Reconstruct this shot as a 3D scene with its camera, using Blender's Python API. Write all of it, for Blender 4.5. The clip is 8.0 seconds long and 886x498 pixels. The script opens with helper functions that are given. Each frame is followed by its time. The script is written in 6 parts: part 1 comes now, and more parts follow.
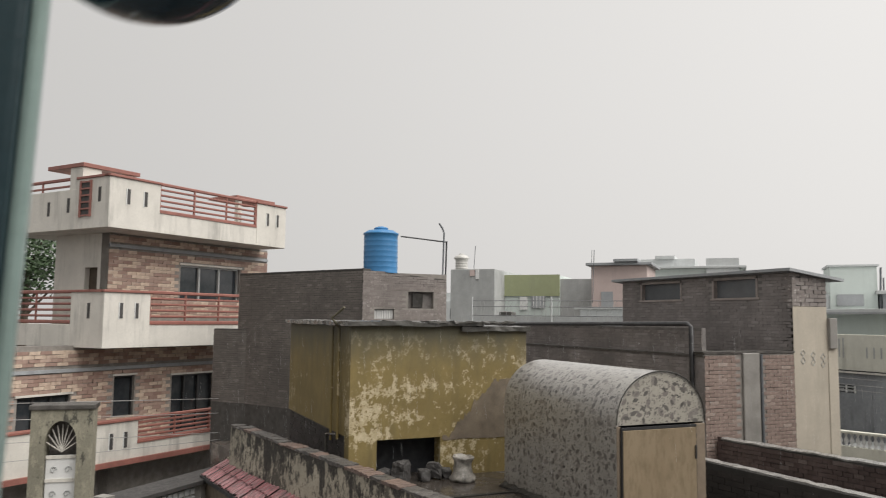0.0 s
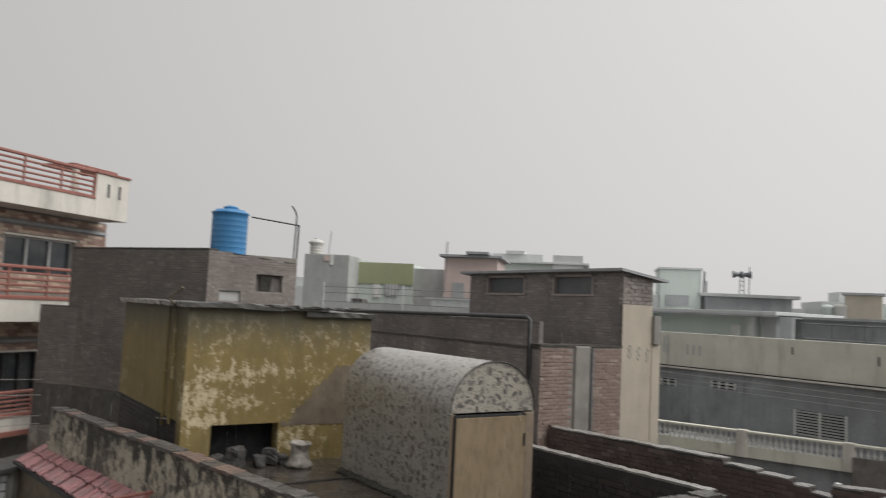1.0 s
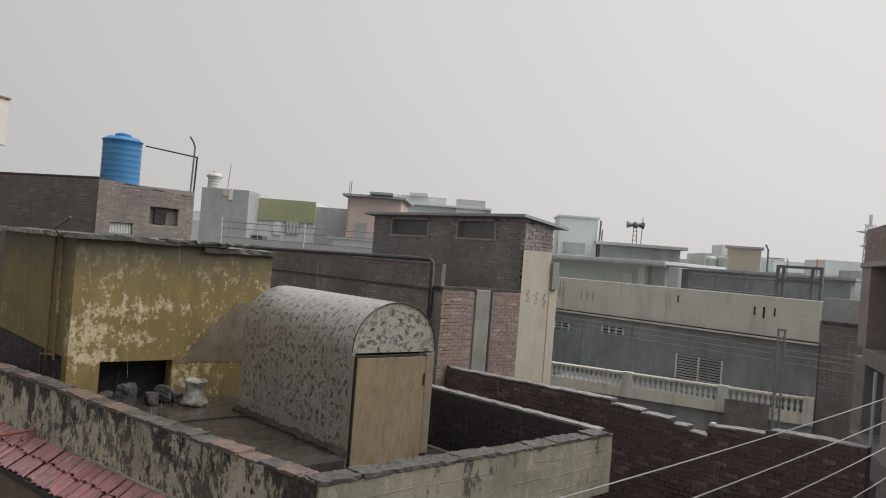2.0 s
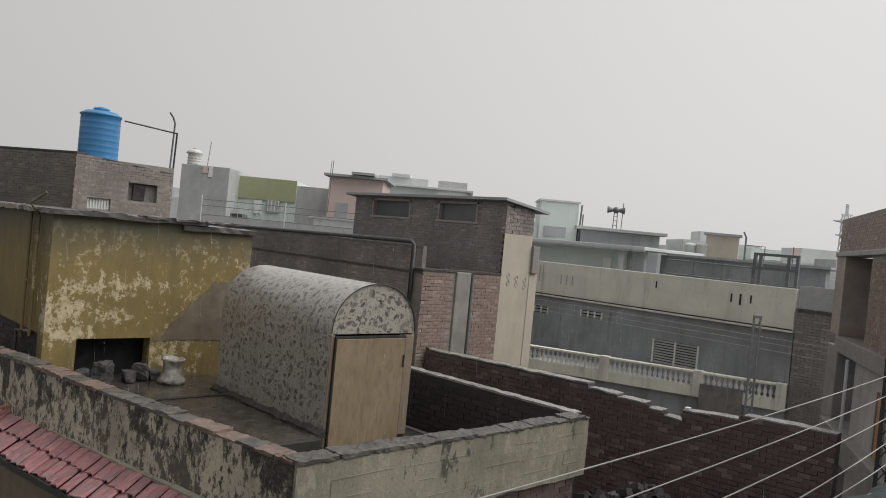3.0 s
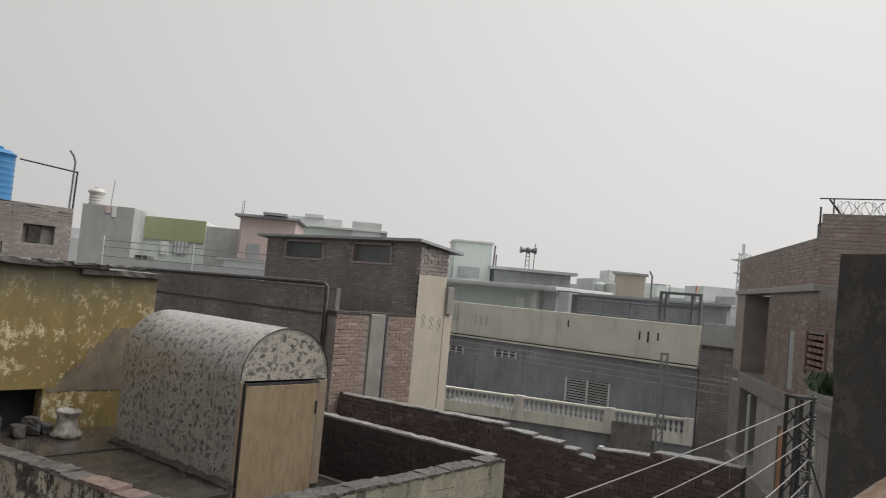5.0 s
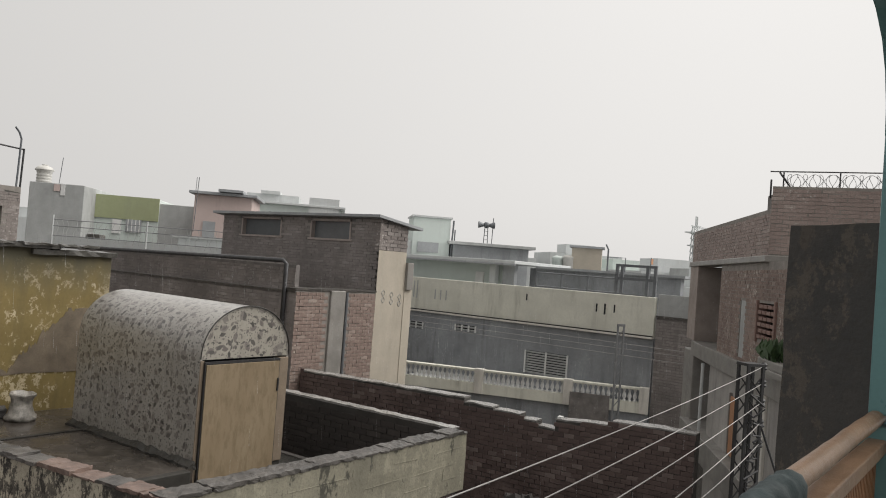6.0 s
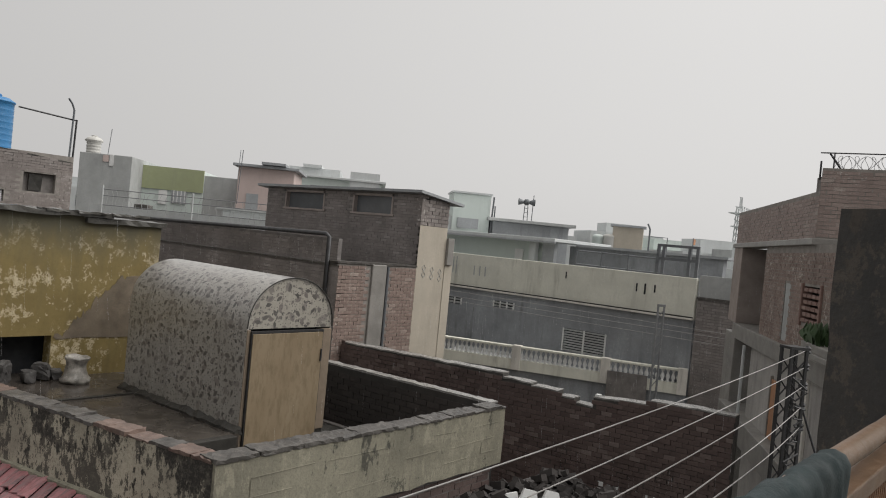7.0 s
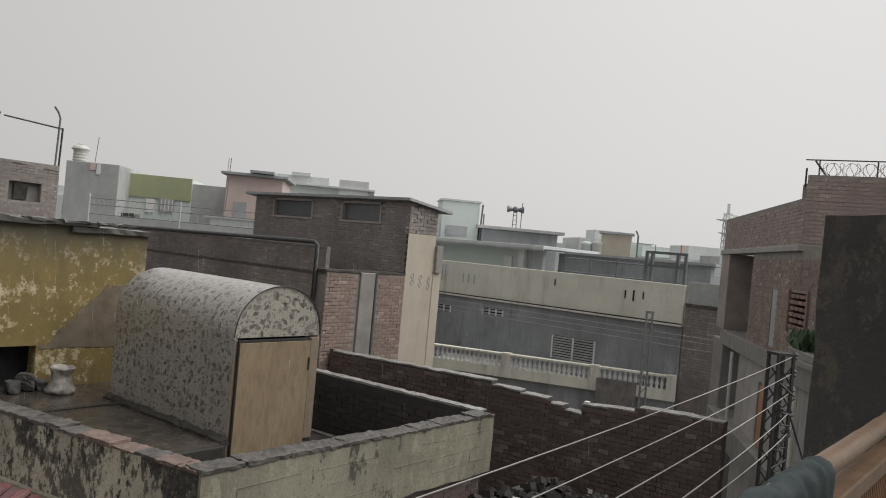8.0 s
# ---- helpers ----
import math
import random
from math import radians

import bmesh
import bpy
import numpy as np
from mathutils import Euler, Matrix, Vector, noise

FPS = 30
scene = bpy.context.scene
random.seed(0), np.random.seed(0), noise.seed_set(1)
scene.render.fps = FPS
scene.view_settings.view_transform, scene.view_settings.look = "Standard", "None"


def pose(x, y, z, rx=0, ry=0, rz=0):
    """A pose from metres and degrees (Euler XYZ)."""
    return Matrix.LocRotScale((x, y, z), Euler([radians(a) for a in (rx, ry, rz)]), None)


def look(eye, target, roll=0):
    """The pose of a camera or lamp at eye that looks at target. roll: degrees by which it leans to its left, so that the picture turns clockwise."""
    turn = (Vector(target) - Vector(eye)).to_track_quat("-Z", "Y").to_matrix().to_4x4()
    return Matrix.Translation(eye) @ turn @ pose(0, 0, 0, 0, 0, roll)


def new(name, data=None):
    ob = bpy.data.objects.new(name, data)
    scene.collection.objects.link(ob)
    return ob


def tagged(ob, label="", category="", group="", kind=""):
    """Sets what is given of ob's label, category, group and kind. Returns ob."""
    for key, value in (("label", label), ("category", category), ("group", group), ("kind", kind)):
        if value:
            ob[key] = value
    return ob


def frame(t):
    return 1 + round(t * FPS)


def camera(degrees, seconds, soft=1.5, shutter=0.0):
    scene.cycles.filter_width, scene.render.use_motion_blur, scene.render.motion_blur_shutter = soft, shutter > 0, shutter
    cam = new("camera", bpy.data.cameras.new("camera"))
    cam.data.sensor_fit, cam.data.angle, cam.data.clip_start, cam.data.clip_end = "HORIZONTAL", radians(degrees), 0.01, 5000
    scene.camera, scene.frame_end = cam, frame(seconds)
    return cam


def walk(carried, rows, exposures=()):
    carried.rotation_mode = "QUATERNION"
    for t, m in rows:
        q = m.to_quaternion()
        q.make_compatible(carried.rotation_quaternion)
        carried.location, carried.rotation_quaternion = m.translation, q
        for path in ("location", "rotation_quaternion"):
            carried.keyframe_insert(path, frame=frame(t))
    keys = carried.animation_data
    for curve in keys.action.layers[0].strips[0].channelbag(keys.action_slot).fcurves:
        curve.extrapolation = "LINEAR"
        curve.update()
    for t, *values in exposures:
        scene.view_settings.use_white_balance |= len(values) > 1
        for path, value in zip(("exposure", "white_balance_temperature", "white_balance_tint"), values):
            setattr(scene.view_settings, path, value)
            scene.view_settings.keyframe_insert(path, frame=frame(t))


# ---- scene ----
cam = camera(60.0, 8.0, soft=1.0, shutter=0.4)
PATH = [
    (0, -0.130, 0.000, 2.631, 95.18, -0.59, -23.89),
    (0.5, -0.035, -0.128, 2.649, 95.92, -1.12, -27.32),
    (1, -0.001, -0.100, 2.639, 94.54, -2.73, -34.64),
    (1.5, 0.011, -0.020, 2.634, 91.98, -3.92, -39.68),
    (2, -0.001, -0.010, 2.638, 90.63, -4.51, -42.04),
    (3.5, -0.005, -0.002, 2.652, 89.09, -5.80, -43.67),
    (4, 0.000, 0.000, 2.650, 89.20, -6.20, -44.20),
    (4.5, 0.055, 0.045, 2.677, 92.71, -5.58, -47.04),
    (6, 0.014, 0.049, 2.673, 91.38, -4.31, -52.96),
    (6.5, -0.074, 0.032, 2.666, 89.56, -4.52, -51.85),
    (7, -0.088, 0.038, 2.669, 89.34, -5.45, -50.10),
    (7.5, -0.077, 0.033, 2.666, 89.73, -5.65, -49.84),
    (8, -0.065, 0.032, 2.673, 89.98, -5.24, -50.89),
]
walk(cam, [(t, pose(x, y, z, rx, ry, rz)) for t, x, y, z, rx, ry, rz in PATH],
     exposures=[(0.0, 0.25, 6500, 10), (0.5, 0.05, 6500, 10), (1.0, 0.0, 6420, 10), (4.5, 0.0, 6400, 10),
                (6.0, 0.2, 6500, 10), (6.5, 0.1, 6400, 10), (7.0, 0.0, 6420, 10), (8.0, 0.0, 6420, 10)])

# ---- overcast, rainy sky ----
world = bpy.data.worlds.new("overcast_sky")
scene.world = world
world.use_nodes = True
wn, wl = world.node_tree.nodes, world.node_tree.links
bg = wn["Background"]
sky = wn.new("ShaderNodeTexSky")
sky.sky_type, sky.sun_disc = "NISHITA", False
sky.sun_elevation, sky.sun_rotation = radians(50), radians(75)
sky.air_density, sky.dust_density = 1.0, 6.0
grey = wn.new("ShaderNodeHueSaturation")
grey.inputs["Saturation"].default_value = 0.12
grey.inputs["Value"].default_value = 0.06
wl.new(sky.outputs[0], grey.inputs["Color"])
cloud = wn.new("ShaderNodeMix")
cloud.data_type = "RGBA"
cloud.inputs[0].default_value = 0.88
cloud.inputs[7].default_value = (0.69, 0.675, 0.655, 1)
wl.new(grey.outputs[0], cloud.inputs[6])
# the cloud is thinner towards the hidden sun
glow_co = wn.new("ShaderNodeTexCoord")
glow_dot = wn.new("ShaderNodeVectorMath")
glow_dot.operation = "DOT_PRODUCT"
glow_dot.inputs[1].default_value = (0.87, -0.17, 0.46)
wl.new(glow_co.outputs["Generated"], glow_dot.inputs[0])
glow = wn.new("ShaderNodeMapRange")
glow.inputs[1].default_value, glow.inputs[2].default_value = -0.2, 1.0
glow.inputs[3].default_value, glow.inputs[4].default_value = 0.78, 1.13
wl.new(glow_dot.outputs["Value"], glow.inputs[0])
shade = wn.new("ShaderNodeVectorMath")
shade.operation = "SCALE"
wl.new(cloud.outputs[2], shade.inputs[0])
wl.new(glow.outputs[0], shade.inputs["Scale"])
wl.new(shade.outputs[0], bg.inputs["Color"])
bg.inputs["Strength"].default_value = 1.0
sun = new("sun", bpy.data.lights.new("sun", "SUN"))
sun.data.energy, sun.data.angle, sun.data.color = 3.1, radians(70), (1.0, 0.97, 0.92)
sun.matrix_world = look((0, 0, 30), (-12, 14, 4))


# ---- materials ----
def rgb(c):
    return (c[0], c[1], c[2], 1)


class Mat:
    """A small builder of procedural materials in object space."""

    def __init__(self, name, rough=0.7, metal=0.0, spec=0.5):
        self.m = bpy.data.materials.new(name)
        self.m.use_nodes = True
        self.n, self.l = self.m.node_tree.nodes, self.m.node_tree.links
        self.b = self.n["Principled BSDF"]
        self.b.inputs["Roughness"].default_value = rough
        self.b.inputs["Metallic"].default_value = metal
        self.b.inputs["Specular IOR Level"].default_value = spec
        tc = self.n.new("ShaderNodeTexCoord")
        self.co = tc.outputs["Object"]

    def mapped(self, scale=(1, 1, 1), loc=(0, 0, 0)):
        k = self.n.new("ShaderNodeMapping")
        k.inputs["Scale"].default_value = scale
        k.inputs["Location"].default_value = loc
        self.l.new(self.co, k.inputs["Vector"])
        return k.outputs[0]

    def noise(self, scale, detail=4, rough=0.6, stretch=(1, 1, 1), loc=(0, 0, 0)):
        k = self.n.new("ShaderNodeTexNoise")
        k.inputs["Scale"].default_value = scale
        k.inputs["Detail"].default_value = detail
        k.inputs["Roughness"].default_value = rough
        self.l.new(self.mapped(stretch, loc), k.inputs["Vector"])
        return k.outputs["Fac"]

    def voronoi(self, scale, feature="F1", out="Distance", stretch=(1, 1, 1), rand=1.0):
        k = self.n.new("ShaderNodeTexVoronoi")
        k.feature = feature
        k.inputs["Scale"].default_value = scale
        k.inputs["Randomness"].default_value = rand
        self.l.new(self.mapped(stretch), k.inputs["Vector"])
        return k.outputs[out]

    def ramp(self, fac, lo, hi, a=0.0, b=1.0):
        k = self.n.new("ShaderNodeMapRange")
        k.clamp = True
        for i, v in zip((1, 2, 3, 4), (lo, hi, a, b)):
            k.inputs[i].default_value = v
        self.l.new(fac, k.inputs[0])
        return k.outputs[0]

    def math(self, op, a, b):
        k = self.n.new("ShaderNodeMath")
        k.operation = op
        for i, v in enumerate((a, b)):
            if isinstance(v, (int, float)):
                k.inputs[i].default_value = v
            else:
                self.l.new(v, k.inputs[i])
        return k.outputs[0]

    def mix(self, fac, a, b):
        k = self.n.new("ShaderNodeMix")
        k.data_type = "RGBA"
        if isinstance(fac, (int, float)):
            k.inputs[0].default_value = fac
        else:
            self.l.new(fac, k.inputs[0])
        for i, v in ((6, a), (7, b)):
            if isinstance(v, tuple):
                k.inputs[i].default_value = rgb(v)
            else:
                self.l.new(v, k.inputs[i])
        return k.outputs[2]

    def axis(self, i):
        k = self.n.new("ShaderNodeSeparateXYZ")
        self.l.new(self.co, k.inputs[0])
        return k.outputs[i]

    def rand(self):
        return self.n.new("ShaderNodeObjectInfo").outputs["Random"]

    def island(self):
        return self.n.new("ShaderNodeNewGeometry").outputs["Random Per Island"]

    def color(self, c):
        if isinstance(c, tuple):
            self.b.inputs["Base Color"].default_value = rgb(c)
        else:
            self.l.new(c, self.b.inputs["Base Color"])
        return self

    def rough(self, r):
        self.l.new(r, self.b.inputs["Roughness"])
        return self

    def bump(self, h, strength=0.3, dist=0.01):
        k = self.n.new("ShaderNodeBump")
        k.inputs["Strength"].default_value = strength
        k.inputs["Distance"].default_value = dist
        self.l.new(h, k.inputs["Height"])
        self.l.new(k.outputs[0], self.b.inputs["Normal"])
        return self


def plain(name, c, var=0.25, rough=0.7, metal=0.0, scale=3.0, streak=0.0, bump=0.15, stain=None):
    """Paint, plaster or metal with blotches, fine grain and rain streaks."""
    k = Mat(name, rough, metal)
    dark = tuple(v * (1 - var) for v in c)
    light = tuple(min(1, v * (1 + var * 0.6)) for v in c)
    col = k.mix(k.ramp(k.noise(scale, 5), 0.3, 0.7), dark, light)
    col = k.mix(k.ramp(k.noise(scale * 14, 5, 0.7), 0.4, 0.7, 0, 0.5), col, dark)
    col = k.mix(k.ramp(k.noise(max(40, scale * 30), 4, 0.7), 0.48, 0.68, 0, 0.4), col, tuple(v * (1 - 1.6 * var) if var < 0.6 else v * 0.2 for v in c))
    if streak:
        s = k.math("MULTIPLY", k.ramp(k.noise(1.7, 5, 0.7, (1.6, 1.6, 0.2)), 0.5, 0.75, 0, streak), k.ramp(k.noise(0.8, 3), 0.35, 0.65))
        col = k.mix(s, col, stain or tuple(v * 0.3 for v in c))
    k.color(col).rough(k.ramp(k.noise(scale * 2.5, 4), 0.3, 0.7, rough * 0.75, min(1, rough * 1.15)))
    if bump:
        k.bump(k.noise(scale * 18, 4), bump, 0.006)
    return k.m


def brick_mat(name, a, b, c, soot=0.4, island=False, fleck=0.3):
    """Fired brick: small differences from brick to brick, broad soot and damp, pale lime flecks."""
    k = Mat(name, 0.75)
    r = k.island() if island else k.rand()
    col = k.mix(k.ramp(r, 0.0, 0.85), a, b)
    col = k.mix(k.ramp(r, 0.88, 1.0), col, c)
    col = k.mix(k.ramp(k.noise(0.55, 7, 0.62, (1, 1, 0.6)), 0.38, 0.66, 0, soot), col, tuple(v * 0.3 for v in a))
    col = k.mix(k.ramp(k.noise(2.3, 6, 0.7, (1.3, 1.3, 0.35), (5, 3, 1)), 0.5, 0.72, 0, soot * 0.8), col, tuple(v * 0.4 for v in a))
    col = k.mix(k.ramp(k.noise(1.6, 5, 0.7, loc=(9, 2, 4)), 0.52, 0.72, 0, 0.4), col, c)
    lime = k.math("MULTIPLY", k.ramp(k.noise(13, 5, 0.7, loc=(1, 6, 2)), 0.62 - 0.1 * fleck, 0.68 - 0.1 * fleck), k.ramp(k.noise(1.1, 4, loc=(7, 7, 7)), 0.45, 0.65, 0, fleck))
    col = k.mix(lime, col, tuple(min(0.7, v * 1.9) for v in c))
    col = k.mix(k.ramp(k.noise(45, 3), 0.4, 0.8, 0, 0.45), col, tuple(v * 0.5 for v in a))
    return k.color(col).bump(k.noise(40, 5, 0.7), 0.5, 0.008).m


# block's left brick: the shade of that side is in the colour
BRICK_SHADE = (0.145, 0.129, 0.117), (0.178, 0.158, 0.143), (0.23, 0.205, 0.188)
# far sooty brick, raised so that rain haze is in its colour
BRICK_HAZED = (0.255, 0.228, 0.217), (0.305, 0.274, 0.26), (0.375, 0.342, 0.325)
# near-black brick for the inner parapet, ochre base and rubble
BRICK_BLACK = (0.042, 0.036, 0.034), (0.056, 0.048, 0.045), (0.085, 0.072, 0.067)
BRICK_RED = (0.11, 0.077, 0.07), (0.165, 0.117, 0.106), (0.26, 0.205, 0.186)
BRICK_LIT = (0.25, 0.178, 0.152), (0.32, 0.235, 0.2), (0.43, 0.35, 0.305)
m_brick_hazed = brick_mat("hazed_sooty_brick", *BRICK_HAZED, 0.5, True)
m_brick_shade = brick_mat("shaded_sooty_brick", *BRICK_SHADE, 0.5, True)
m_brick_black = brick_mat("near_black_brick", *BRICK_BLACK, 0.5, True)
m_brick_red = brick_mat("wet_red_brick", *BRICK_RED, 0.5)
m_brick_red_i = brick_mat("wet_red_brick_rest", *BRICK_RED, 0.5, True)
m_brick_lit = brick_mat("pale_brick", *BRICK_LIT, 0.5, fleck=0.9)
m_brick_lit_i = brick_mat("pale_brick_rest", *BRICK_LIT, 0.5, True, 0.9)
# brick of light-facing sides, with light and haze put into its grey
m_brick_pale_lit = brick_mat("lit_weathered_brick", (0.25, 0.215, 0.2), (0.3, 0.265, 0.247), (0.38, 0.345, 0.325), 0.5, True, 0.7)
m_brick_mid = brick_mat("dusty_red_brick", (0.32, 0.25, 0.226), (0.38, 0.3, 0.272), (0.45, 0.38, 0.345), 0.35, True, 0.5)
m_mortar = plain("mortar", (0.3, 0.275, 0.25), 0.35, 0.9, scale=5)
m_mortar_dark = plain("sooty_mortar", (0.2, 0.184, 0.174), 0.4, 0.85, scale=4)
# dark mortar for the block's shaded side and the lane wall
m_mortar_deep = plain("deep_grey_mortar", (0.085, 0.079, 0.073), 0.4, 0.85, scale=4)
m_mortar_black = plain("near_black_mortar", (0.04, 0.037, 0.035), 0.4, 0.6, scale=4)
m_screen = brick_mat("screen_brick", (0.25, 0.155, 0.13), (0.3, 0.19, 0.16), (0.36, 0.25, 0.215), 0.2, False)
# moss on fillet and kerb, and painted shade in the dark gaps
m_moss_shade = plain("black_moss_and_shade", (0.04, 0.037, 0.032), 0.5, 0.6, scale=7, bump=0.6)
m_plaster = plain("cream_plaster", (0.48, 0.43, 0.355), 0.18, 0.8, scale=1.2, streak=0.35, stain=(0.22, 0.19, 0.15))
m_cream = plain("pale_cream_paint", (0.7, 0.69, 0.605), 0.16, 0.75, scale=0.9, streak=0.8, stain=(0.23, 0.22, 0.18))
m_white = plain("weathered_white_paint", (0.66, 0.63, 0.575), 0.15, 0.65, scale=1.2, streak=0.95, stain=(0.2, 0.19, 0.175))
m_grey = plain("grey_cement", (0.43, 0.44, 0.435), 0.25, 0.75, scale=0.9, streak=0.45)
m_slate = plain("dark_wet_slate_plaster", (0.3, 0.314, 0.332), 0.35, 0.6, scale=0.7, streak=0.85, stain=(0.075, 0.078, 0.082))
m_greyblue = plain("slate_grey_plaster", (0.37, 0.385, 0.4), 0.25, 0.7, scale=0.8, streak=0.7)
m_concrete = plain("wet_concrete", (0.29, 0.275, 0.255), 0.3, 0.45, scale=2.2, streak=0.3)
m_slab = plain("mossy_roof_slab", (0.115, 0.11, 0.1), 0.7, 0.25, scale=2.0, streak=0.3, bump=0.4)
# near-black stand-in for the shade inside openings
m_dark = plain("painted_interior_shade", (0.022, 0.023, 0.026), 0.3, 0.9, bump=0)
# steel greyed up so that distant metal looks hazed
m_metal = plain("hazed_grey_steel", (0.16, 0.17, 0.182), 0.25, 0.5, 0.3, scale=6)
m_darkmetal = plain("dark_steel", (0.06, 0.06, 0.062), 0.3, 0.5, 0.5, scale=6)
m_redpaint = plain("faded_red_paint", (0.3, 0.125, 0.1), 0.25, 0.55, scale=4)
m_pink = plain("dusty_pink_paint", (0.58, 0.47, 0.44), 0.12, 0.8, scale=0.5, streak=0.35)
m_green = plain("lime_green_paint", (0.37, 0.4, 0.235), 0.18, 0.75, scale=0.4, streak=0.6, stain=(0.26, 0.28, 0.2))
m_mint = plain("pale_mint_paint", (0.6, 0.66, 0.63), 0.1, 0.8, scale=0.4, streak=0.3)
m_palegrey = plain("pale_grey_plaster", (0.58, 0.6, 0.6), 0.15, 0.8, scale=0.4, streak=0.35)
m_tank_blue = plain("blue_plastic", (0.05, 0.21, 0.44), 0.18, 0.38, scale=1.5, streak=0.25, stain=(0.03, 0.1, 0.24), bump=0)
m_tank_white = plain("white_plastic", (0.56, 0.55, 0.52), 0.12, 0.4, scale=1.5, streak=0.3, bump=0)
m_teal = plain("teal_gloss_paint", (0.14, 0.29, 0.30), 0.12, 0.35, scale=2.5)
# teal lightened to stand for light on the backlit jamb
m_teal_lit = plain("lit_teal_paint", (0.3, 0.4, 0.38), 0.15, 0.4, scale=3)
m_tealdark = plain("dark_teal_paint", (0.012, 0.035, 0.045), 0.2, 0.45, scale=2.5)
m_navy = plain("dark_blue_glaze", (0.018, 0.04, 0.06), 0.2, 0.12, scale=3, bump=0)
m_wood = plain("orange_brown_wood", (0.24, 0.115, 0.05), 0.3, 0.55, scale=5)
m_bamboo = plain("wet_tan_timber", (0.21, 0.13, 0.08), 0.25, 0.4, scale=6, bump=0.3)
m_cloth = plain("dark_green_cloth", (0.02, 0.036, 0.039), 0.35, 0.85, scale=4, bump=0.5)
# lighter than dark_steel: haze on far poles put into the colour
m_far_steel = plain("hazed_far_steel", (0.2, 0.205, 0.21), 0.25, 0.45, scale=6)
m_cable = plain("pale_cable", (0.34, 0.33, 0.32), 0.1, 0.5, bump=0)
m_stone = plain("rough_stone", (0.068, 0.064, 0.062), 0.4, 0.7, scale=6, bump=0.6)
m_leaf = plain("leaf_green", (0.05, 0.09, 0.035), 0.4, 0.6, scale=3, bump=0)
m_bark = plain("bark", (0.09, 0.07, 0.05), 0.3, 0.9, scale=8, bump=0.5)
m_asphalt = plain("muddy_street", (0.075, 0.07, 0.062), 0.3, 0.4, scale=0.5)
m_plainwhite = plain("chalky_white_paint", (0.7, 0.7, 0.69), 0.08, 0.7, scale=4)
m_orange = plain("orange_paint", (0.46, 0.23, 0.12), 0.2, 0.6)


def mat_glass():
    k = Mat("dark_window_glass", 0.08, 0.0, 0.6)
    k.color(k.mix(k.ramp(k.noise(1.5), 0.4, 0.6), (0.03, 0.035, 0.04), (0.055, 0.06, 0.065)))
    return k.m


def mat_yellow(name, less):
    """Ochre wall paint that has flaked off in pale curls, darker along the top."""
    k = Mat(name, 0.7)
    base = k.mix(k.ramp(k.noise(1.3, 5), 0.3, 0.7), (0.168, 0.123, 0.042), (0.24, 0.18, 0.065))
    base = k.mix(k.ramp(k.noise(3.0, 4, 0.65, (1.5, 1.5, 0.25)), 0.5, 0.75, 0, 0.5), base, (0.11, 0.09, 0.04))
    edge = k.math("ADD", k.noise(4.6, 8, 0.7, (1.2, 1.2, 0.8)), k.math("MULTIPLY", k.noise(0.9, 2), 0.5))
    zone = k.math("MULTIPLY", k.ramp(k.axis(2), 0.5, 1.2), k.ramp(k.axis(2), 2.5, 2.0))
    edge = k.math("ADD", edge, k.math("MULTIPLY", zone, 0.05))
    # the worst of it has come away by the corner, over the dark brick base
    corner = k.math("MULTIPLY", k.ramp(k.axis(0), 0.75, 0.2), k.math("MULTIPLY", k.ramp(k.axis(2), 0.5, 0.75), k.ramp(k.axis(2), 1.5, 1.15)))
    edge = k.math("ADD", edge, k.math("MULTIPLY", corner, 0.11))
    edge = k.math("SUBTRACT", edge, k.math("MULTIPLY", k.ramp(k.axis(0), 1.4, 2.2, 0, 1), k.math("MULTIPLY", k.ramp(k.axis(2), 1.5, 1.0, 0, 0.06), k.ramp(k.axis(2), 0.6, 0.8))))
    blob = k.math("MULTIPLY", k.ramp(edge, 0.885 + less, 0.897 + less), k.ramp(k.noise(12, 7, 0.75), 0.42, 0.46))
    curl_n = k.math("ABSOLUTE", k.math("SUBTRACT", k.noise(3.6, 8, 0.72, loc=(3, 1, 7)), 0.5), 0)
    curl = k.math("MULTIPLY", k.ramp(curl_n, 0.034, 0.022), k.ramp(edge, 0.77 + less, 0.83 + less))
    flake = k.math("MAXIMUM", blob, curl)
    pale = k.mix(k.ramp(k.noise(8, 4), 0.35, 0.65), (0.42, 0.345, 0.21), (0.55, 0.47, 0.32))
    col = k.mix(flake, base, pale)
    z = k.axis(2)
    top_tone = k.math("ADD", z, k.math("MULTIPLY", k.noise(2.6, 5, 0.6, (1, 1, 0.4)), 0.9))
    col = k.mix(k.ramp(top_tone, 2.2, 2.85, 0, 0.9), col, (0.085, 0.08, 0.055))
    col = k.mix(k.ramp(k.noise(22, 5, 0.7), 0.5, 0.75, 0, 0.4), col, (0.1, 0.075, 0.025))
    h = k.math("ADD", k.math("MULTIPLY", flake, -0.6), k.math("MULTIPLY", k.noise(30, 4), 0.4))
    return k.color(col).bump(h, 0.4, 0.01).m


